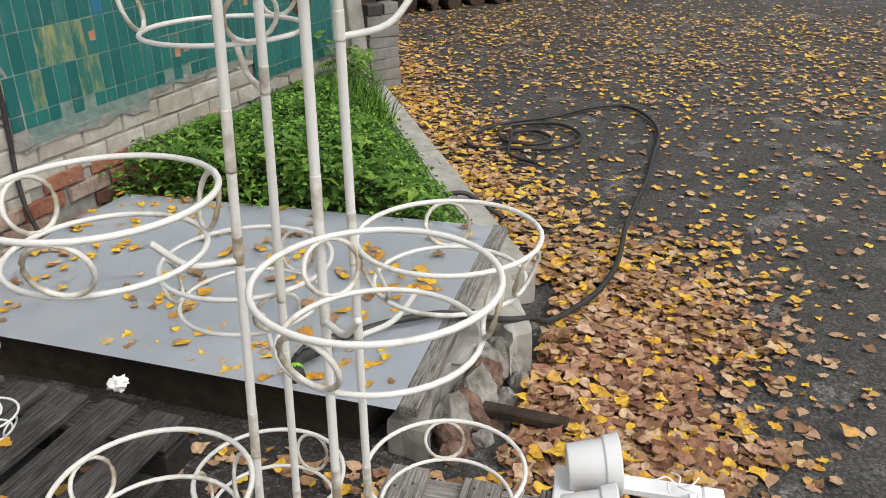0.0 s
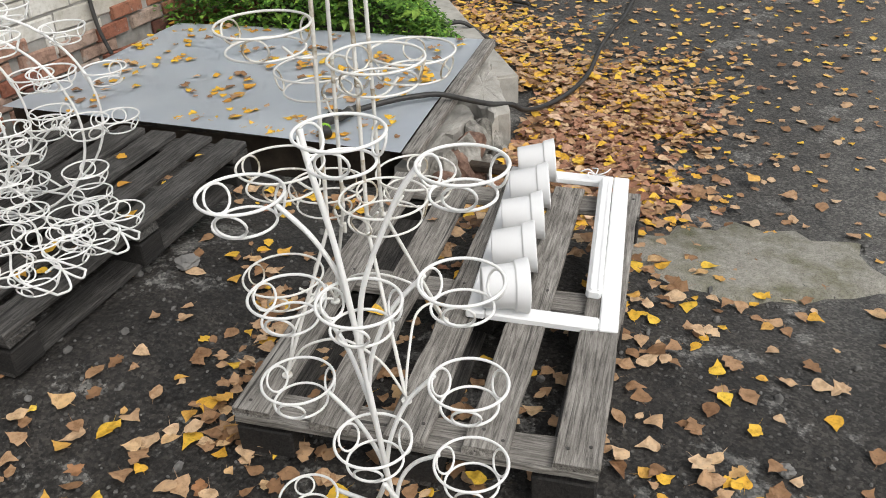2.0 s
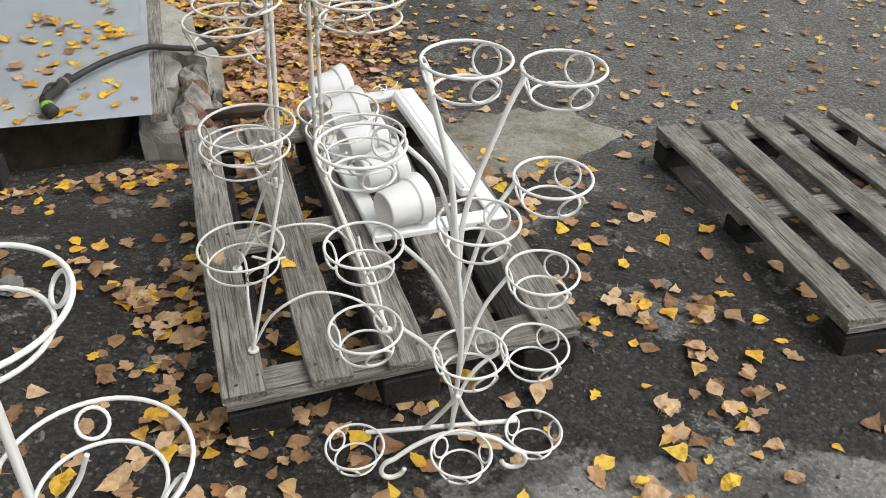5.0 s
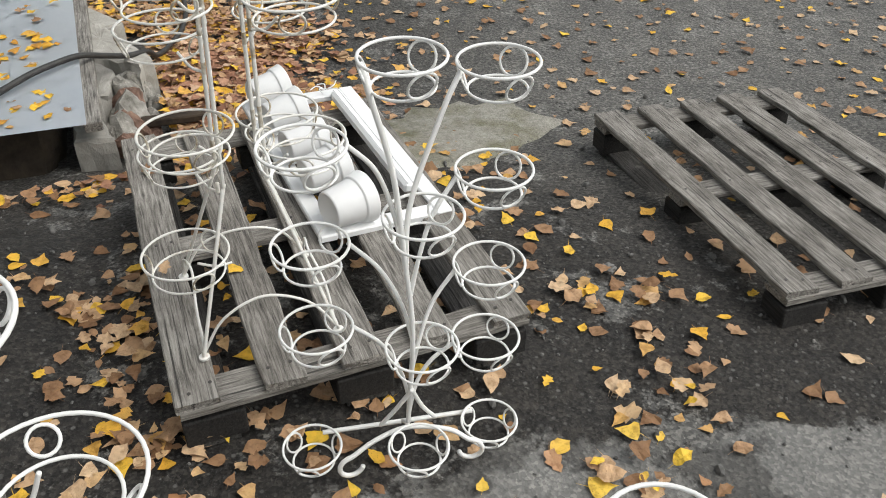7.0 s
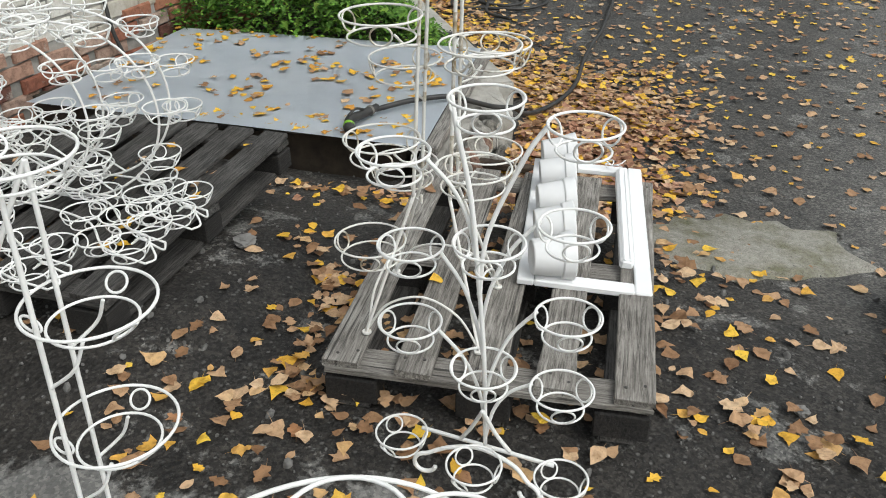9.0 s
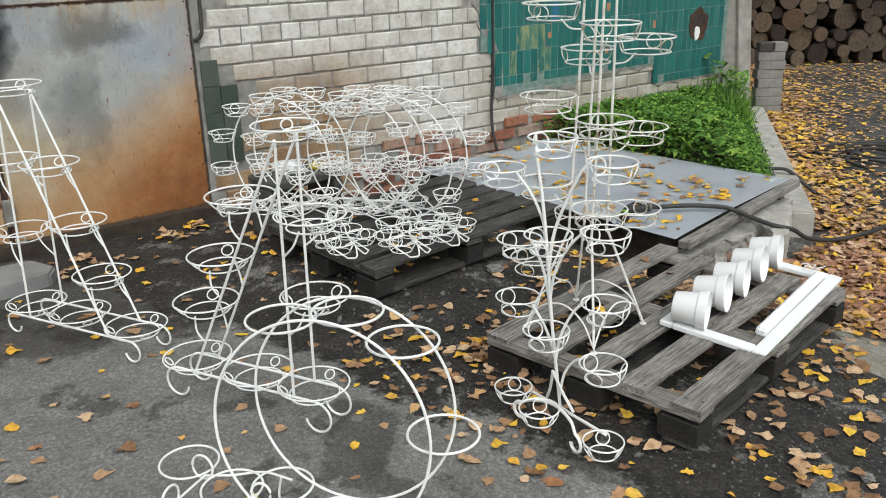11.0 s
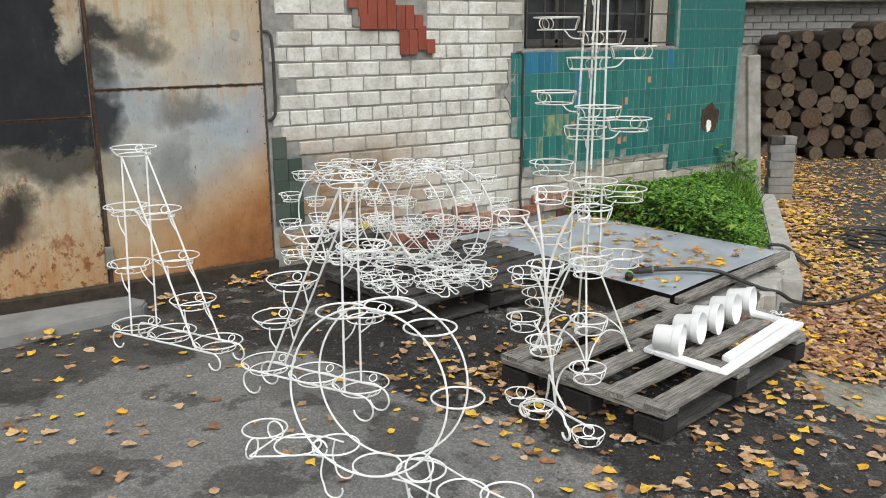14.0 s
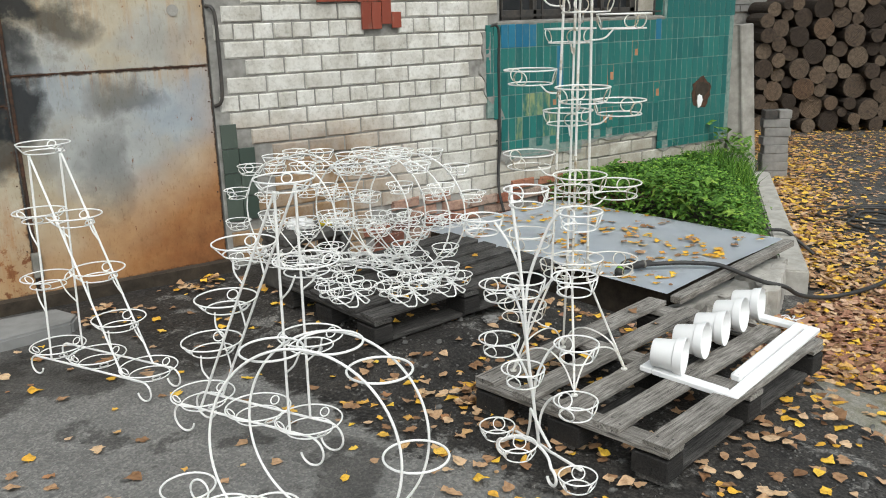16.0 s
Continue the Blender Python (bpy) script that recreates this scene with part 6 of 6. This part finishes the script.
def scatter():
    rng = random.Random(77)
    verts, faces, far_v, far_f, heap_v, heap_f = [], [], [], [], [], []
    cells = [(x * 0.125, y * 0.125) for x in range(-12, 108) for y in range(-60, 52)]
    for cx, cy in cells:
        mx, my = cx + 0.0625, cy + 0.0625
        if mx < 6 and my > WALL_Y - 0.1:
            continue
        n = density(mx, my) * 0.015625
        n = int(n) + (rng.random() < n - int(n))
        for _ in range(n):
            x, y = cx + rng.random() * 0.125, cy + rng.random() * 0.125
            if on_footing(x, y) or (x > 3.6 and edge_gap(x, y) > (-0.17 if x > 4.1 else -0.01) and y < 3):
                continue
            lift = 0.03 * rng.random() ** 2 * min(1.0, density(x, y) / 250) + 0.045 * rng.random() * min(1.0, max(0.0, density(x, y) - 900) / 2500)
            yellow = smooth01((x - 4.3) / 1.5) * 0.75 + (0.25 if x < 1.2 else 0.0)
            vv, ff = (far_v, far_f) if rng.random() < yellow else (verts, faces)
            heap = math.exp(-(((x - 3.6) / 0.8) ** 2 + ((y + 0.1) / 0.55) ** 2))
            if rng.random() < 0.86 * heap and vv is verts:
                vv, ff = heap_v, heap_f
            small = rng.random() < 0.3
            fallen(vv, ff, rng, x, y, ground_z(x, y) + lift, 0.14 if lift > 0.01 else 0.09, 0.02 if small else 0.03, 0.045 if small else 0.074)
    leaf_mesh("fallen_leaves", verts, faces, M_LEAF, "fallen brown and tan leaves heaped and scattered over the asphalt")
    leaf_mesh("heaped_leaves", heap_v, heap_f, M_LEAF_HEAP, "deep drift of damp red-brown leaves beside the broken concrete")
    leaf_mesh("yellow_leaves", far_v, far_f, M_LEAF_FAR, "fallen yellow leaves scattered over the asphalt")
    verts, faces = [], []
    brown_v, brown_f = [], []
    for _ in range(330):
        s, t = rng.random(), rng.random()
        if noise.noise((s * 4, t * 5, 3)) < -0.08:
            continue
        p = Vector((2.84, 0.42)) + SHEET_U * (0.03 + 0.94 * s) + SHEET_V * (0.03 + 0.94 * t)
        vv, ff = (brown_v, brown_f) if rng.random() < 0.36 else (verts, faces)
        fallen(vv, ff, rng, p.x, p.y, 0.052 + 0.03 * s, 0.06, 0.028, 0.07)
    leaf_mesh("sheet_leaves", verts, faces, M_LEAF_Y, "yellow leaves lying on the grey sheet")
    leaf_mesh("sheet_leaves", brown_v, brown_f, M_LEAF, "brown leaves lying on the grey sheet")
    verts, faces = [], []
    for x, y, z in ((1.55, 0.85, 0.227), (1.6, 0.88, 0.229), (1.95, 0.95, 0.235), (2.1, 1.1, 0.24), (1.8, 0.78, 0.233), (2.2, 0.84, 0.245), (1.4, 0.8, 0.224), (1.5, 1.3, 0.226), (1.75, 1.35, 0.232), (1.43, 0.83, 0.225), (1.47, 0.79, 0.226)):
        fallen(verts, faces, rng, x, y, z, 0.2)
    leaf_mesh("dark_pallet_leaves", verts, faces, M_LEAF_Y, "yellow leaves on the dark pallet boards")
    verts, faces = [], []
    for x, y, z in ((1.78, 0.07, 0.147), (1.75, -0.1, 0.147), (2.3, 0.15, 0.148), (2.25, -0.02, 0.148)):
        fallen(verts, faces, rng, x, y, z, 0.2)
    leaf_mesh("pale_pallet_leaves", verts, faces, M_LEAF, "brown leaves on the grey pallet boards")


scatter()


def grit():
    rng = random.Random(31)
    bm = bmesh.new()
    for _ in range(1700):
        x, y = rng.uniform(0.5, 3.4), rng.uniform(-2.2, 1.2)
        if x < 1.0 and rng.random() < 0.6:
            continue
        r = rng.uniform(0.003, 0.0075) if rng.random() < 0.93 else rng.uniform(0.01, 0.02)
        v = bmesh.ops.create_icosphere(bm, subdivisions=1, radius=r, matrix=Matrix.Translation((x, y, ground_z(x, y) + r * 0.25)) @ pose(0, 0, 0, rng.uniform(0, 360), rng.uniform(0, 360), 0) @ Matrix.Diagonal((1, rng.uniform(0.6, 1), rng.uniform(0.4, 0.8), 1)))
    tagged(part("grit", bm, M_GRIT), "loose grey grit and pebbles on the asphalt", "gravel", kind="stuff")


# ---- bricks and tiles of the wall ----
def patch_tile(x, z):
    """Whether a place on the wall is faced with green tile."""
    if x < 3.24 or x > 5.99:
        return False
    if x < 3.42:
        return 0.62 + 0.55 * (3.42 - x) / 0.18 - 0.1 < z < 1.36 - (3.42 - x) * 0.3
    if z > 1.405:
        return x > 5.1
    if x < 4.2:
        return z > 0.43
    if x < 5.1:
        return z > 0.49
    return z > 0.33


RED = [(1.87, 2.28, 1.69, 1.86), (1.95, 2.43, 1.58, 1.69), (2.26, 2.49, 1.5, 1.58), (2.26, 2.57, 1.41, 1.5)]


def red_tile(x, z):
    return any(a < x < b and c < z < d for a, b, c, d in RED)


def brick_face(w, seed):
    """A brick showing at the wall's face, with slightly crumbled edges."""
    rng = random.Random(seed)
    bm = bmesh.new()
    h, d, c = 0.094, 0.012, 0.004
    j = lambda: rng.uniform(0, 0.006)
    front = [(-w / 2 + c + j(), -h / 2 + c + j()), (0, -h / 2 + c + j()), (w / 2 - c - j(), -h / 2 + c + j()), (w / 2 - c - j(), h / 2 - c - j()), (0, h / 2 - c - j()), (-w / 2 + c + j(), h / 2 - c - j())]
    back = [(-w / 2, -h / 2), (0, -h / 2), (w / 2, -h / 2), (w / 2, h / 2), (0, h / 2), (-w / 2, h / 2)]
    f = [bm.verts.new((x, -d + rng.uniform(-0.002, 0.002), z)) for x, z in front]
    b = [bm.verts.new((x, -d + c + j(), z)) for x, z in back]
    r = [bm.verts.new((x, 0.004, z)) for x, z in back]
    bm.faces.new(f)
    for i in range(6):
        k = (i + 1) % 6
        bm.faces.new((f[i], b[i], b[k], f[k]))
        bm.faces.new((b[i], r[i], r[k], b[k]))
    bmesh.ops.recalc_face_normals(bm, faces=bm.faces[:])
    me = bpy.data.meshes.new("brick")
    bm.to_mesh(me)
    bm.free()
    return me


def lay_bricks():
    rng = random.Random(14)
    full = [brick_face(0.244, i) for i in range(5)]
    half = [brick_face(0.116, 10 + i) for i in range(4)]
    red = [brick_face(0.236, 20 + i) for i in range(3)]
    for me in full + half:
        me.materials.append(M_BRICK)
    for me in red:
        me.materials.append(M_REDBRICK)
    for k in range(-10, 14):
        z = 0.953 + 0.1035 * (k + 0.5)
        header = k % 4 == 0
        step = 0.1255 if header else 0.2545
        x = 1.27 + (0.02 if header else (0.075 if k % 2 else 0.2))
        x -= step
        while x < 5.6:
            x += step
            mx = x + step / 2
            if mx + step / 2 > 5.98 or mx + step / 2 < 1.33:
                continue
            trim = max(0.0, 1.264 - (mx - step / 2))
            if red_tile(mx, z) and red_tile(mx + 0.06, z) or patch_tile(mx, z) or (z > WIN[2] - 0.03 and WIN[0] - 0.1 < mx < WIN[1] + 0.1):
                continue
            if mx > 4.6 and z < 0.1 or z < -0.1:
                continue
            if mx < 1.5 and 0.28 < z < 0.88:
                continue
            if z < 0.2 + 0.07 * noise.noise((mx * 1.7, 0, 5)) and mx > 2.3:
                continue
            me = rng.choice(half if header else full)
            share("brick", me, Matrix.Translation((mx, CORE + 0.002 + rng.uniform(-0.002, 0.003), z)) @ pose(trim / 2, 0, 0, 0, rng.uniform(-0.8, 0.8), 0) @ Matrix.Diagonal((1 - trim / step, 1, rng.uniform(0.96, 1.03), 1)), wall_n)
    # old red brick footing, slumped and partly fallen out
    for k in range(5):
        z = -0.08 + 0.077 * k
        for j in range(13):
            x = 2.3 + 0.262 * j + (0.13 if k % 2 else 0.0)
            if x > 5.4 or rng.random() < (0.1 if k < 3 else 0.35) or (k == 4 and noise.noise((x * 1.7, 0, 5)) < 0):
                continue
            share("brick", rng.choice(red), Matrix.Translation((x + rng.uniform(-0.02, 0.02), CORE + rng.uniform(-0.012, 0.004), z + rng.uniform(-0.004, 0.004))) @ pose(0, 0, 0, rng.uniform(-2, 2), rng.uniform(-2.5, 2.5), rng.uniform(-2, 2)) @ Matrix.Diagonal((rng.uniform(0.9, 1.05), 1.6, rng.uniform(0.68, 0.76), 1)), wall_n)


def tile_piece(w, h, mat, d=0.01):
    bm = box_bm(w, d, h, 0.0015)
    me = bpy.data.meshes.new("tile")
    bm.to_mesh(me)
    bm.free()
    me.materials.append(mat)
    return me


M_BACKING = simple("orange_tile_bed", (0.36, 0.16, 0.08), (0.48, 0.24, 0.13), 12.0, 0.95, 60.0, 0.004)
M_STREAK = tile_material("lime_streaked_tile", (0.02, 0.13, 0.115), (0.05, 0.17, 0.13), (0.4, 0.4, 0.16), 0.42, 0.66, 0.85, 0.3)
M_GROUT = simple("grey_green_grout", (0.1, 0.175, 0.155), (0.22, 0.29, 0.26), 20.0, 0.95, 80.0)


def lay_tiles():
    # dark grout bed behind the tiles, in three pieces
    bed = thing("tile_facing", Matrix.Identity(4), "green glazed tile facing with missing and blue tiles", "tile facing", kind="structure")
    for x0, x1, z0, z1 in ((3.425, 4.2, 0.43, 1.405), (4.2, 5.1, 0.49, 1.405), (5.1, 5.995, 0.33, 1.405), (5.1, 5.995, 1.405, 2.4), (3.27, 3.425, 0.75, 1.33)):
        part("tile_bed", box_bm(x1 - x0, 0.022, z1 - z0, 0, ((x0 + x1) / 2, WALL_Y - 0.0075, (z0 + z1) / 2)), M_GROUT, bed)
    gaps = ((4.467, 0.676), (4.507, 1.027), (5.009, 0.86), (4.781, 1.227), (3.917, 0.815), (4.06, 0.529), (5.96, 1.2))
    pw, ph = 0.067, 0.168
    rng = random.Random(5)
    tile = tile_piece(pw - 0.006, ph - 0.005, M_GREEN)
    blue = tile_piece(pw - 0.006, ph - 0.005, M_BLUE)
    lime = tile_piece(pw - 0.006, ph - 0.005, M_STREAK)
    cut = tile_piece(pw - 0.006, 0.06, M_GREEN)
    sliver = tile_piece(0.028, ph - 0.008, M_GREEN)
    rest = bmesh.new()
    for r in range(13):
        z = 1.405 - ph * (r + 0.5)
        for c in range(42):
            x = 3.26 + pw * (c + 0.5)
            if x > 5.97:
                continue
            if not patch_tile(x, z - ph / 2 + 0.01):
                if patch_tile(x, z + 0.03) and rng.random() < 0.8:
                    share("tile", cut, Matrix.Translation((x, WALL_Y - 0.016, z + ph / 2 - 0.033)), bed)
                continue
            if any(abs(x - a) < pw * 0.55 and abs(z - b) < ph * 0.52 for a, b in gaps):
                part("bare_patch", box_bm(pw - 0.002, 0.004, ph - 0.003, 0, (x, WALL_Y - 0.0175, z)), M_BACKING, bed, "bare orange tile bed")
                share("tile", sliver, Matrix.Translation((x - 0.016, WALL_Y - 0.016, z)) @ pose(0, 0, 0, 0, rng.uniform(-4, 4), 0), bed)
                share("tile", cut, Matrix.Translation((x, WALL_Y - 0.016, z + ph / 2 - 0.033)), bed)
                share("tile", cut, Matrix.Translation((x + 0.003, WALL_Y - 0.017, z - ph / 2 + rng.uniform(0.01, 0.035))) @ pose(0, 0, 0, 0, rng.uniform(-9, 9), 0), bed)
                continue
            me = tile
            if (r == 0 and 3.42 < x < 3.76) or (3.9 < x < 3.98 and r in (1, 2)) or (r == 0 and 5.02 < x < 5.1):
                me = blue
            elif 3.5 < x < 3.92 and r in (3, 4, 5) and rng.random() < 0.6:
                me = lime
            share("tile", me, Matrix.Translation((x + rng.uniform(-0.001, 0.001), WALL_Y - 0.016 + rng.uniform(-0.0015, 0.0015), z)) @ pose(0, 0, 0, rng.uniform(-0.5, 0.5), rng.uniform(-0.3, 0.3), rng.uniform(-0.5, 0.5)), bed)
    for r in range(6):
        for c in range(13):
            x, z = 5.13 + pw * (c + 0.5), 1.405 + ph * (r + 0.5)
            if x < 5.97:
                box_bm(pw - 0.006, 0.01, ph - 0.007, 0, (x, WALL_Y - 0.016, z), rest)
    tagged(part("upper_tiles", rest, M_GREEN, bed), kind="stuff")
    # dull tiles by the gate, red-brown remnant on the bricks
    dull = tile_piece(0.1, 0.145, M_DULLTILE)
    for r in range(4):
        for c in range(2):
            if not (r == 0 and c == 1):
                share("tile", dull, Matrix.Translation((1.325 + 0.104 * c, WALL_Y - 0.014, 0.815 - 0.149 * r)), bed)
    redt = tile_piece(0.07, 0.168, M_REDTILE)
    reds = tile_piece(0.07, 0.1, M_REDTILE)
    for x, z, me in ((1.9, 1.77, reds), (1.975, 1.75, redt), (2.05, 1.75, redt), (2.125, 1.75, redt), (2.2, 1.75, redt), (1.99, 1.63, reds), (2.05, 1.63, reds), (2.125, 1.63, reds), (2.2, 1.63, reds), (2.275, 1.66, redt),
                     (2.35, 1.66, redt), (2.425, 1.63, reds), (2.3, 1.49, redt), (2.375, 1.49, redt), (2.45, 1.52, redt), (2.525, 1.46, reds)):
        share("tile", me, Matrix.Translation((x, WALL_Y - 0.026, z)), bed)
    part("tile_bed", box_bm(0.6, 0.02, 0.2, 0, (2.2, WALL_Y - 0.01, 1.7)), M_MORTAR, bed)
    # torn hole, its shaded inside a dark plate, with a rusty rim and a scrap of plaster
    def torn(cx, cz, rx, rz, y0, y1, seed, amp=0.3, n=22):
        pts = []
        for k in range(n):
            a = k * math.tau / n
            q = 1 + amp * noise.noise((math.cos(a) * 1.9, math.sin(a) * 1.9, seed))
            pts.append((cx + rx * q * math.cos(a), cz + rz * q * math.sin(a)))
        bm = bmesh.new()
        f = [bm.verts.new((x, y1 + 0.002 * noise.noise((x * 40, z * 40, seed)), z)) for x, z in pts]
        b = [bm.verts.new((x, y0, z)) for x, z in pts]
        bm.faces.new(f)
        for k in range(n):
            bm.faces.new((f[k], f[(k + 1) % n], b[(k + 1) % n], b[k]))
        bmesh.ops.recalc_face_normals(bm, faces=bm.faces[:])
        return bm
    part("hole_rim", torn(5.6, 0.77, 0.125, 0.125, WALL_Y, WALL_Y - 0.025, 3.1, 0.4), M_RUST, bed, "rusty torn rim of the hole")
    part("hole", torn(5.605, 0.785, 0.09, 0.085, WALL_Y, WALL_Y - 0.028, 5.3, 0.5), M_SOIL, bed, "dark plate for the shaded inside of the torn hole")
    part("hole_plaster", torn(5.58, 0.7, 0.035, 0.05, WALL_Y, WALL_Y - 0.033, 8.2, 0.5), M_PVC, bed, "white plaster scrap in the hole")
    # broken mortar left along the facing's edges
    def ragged(name, pts, depth, seed, wide):
        bm = bmesh.new()
        rows = []
        for k, (x, z, nx, nz) in enumerate(pts):
            o = wide * (0.55 + 0.9 * noise.noise((x * 9, z * 9, seed)))
            i = wide * 0.5
            rows.append([bm.verts.new(v) for v in ((x + nx * o, WALL_Y + 0.004, z + nz * o), (x + nx * o * 0.8, WALL_Y - depth * (0.8 + 0.4 * noise.noise((x * 14, z * 14, seed))), z + nz * o * 0.8), (x - nx * i, WALL_Y - depth, z - nz * i), (x - nx * i, WALL_Y + 0.004, z - nz * i))])
        for A, B in zip(rows, rows[1:]):
            for k in range(3):
                bm.faces.new((A[k], A[k + 1], B[k + 1], B[k]))
        bmesh.ops.recalc_face_normals(bm, faces=bm.faces[:])
        part(name, bm, M_MORTAR, bed, "broken grey mortar along the tiles' edge")
    left = [(3.425 - (0.165 * smooth01((z - 0.58) / 0.5)), z, -1, 0) for z in [0.42 + 0.024 * k for k in range(40)]]
    ragged("mortar_edge", left, 0.021, 2.0, 0.085)
    for a, b, z in ((3.43, 4.2, 0.432), (4.2, 5.1, 0.492), (5.1, 5.97, 0.335)):
        ragged("mortar_edge", [(a + (b - a) * k / 36, z, 0, -1) for k in range(37)], 0.019, a, 0.045)


grit()
lay_bricks()
lay_tiles()
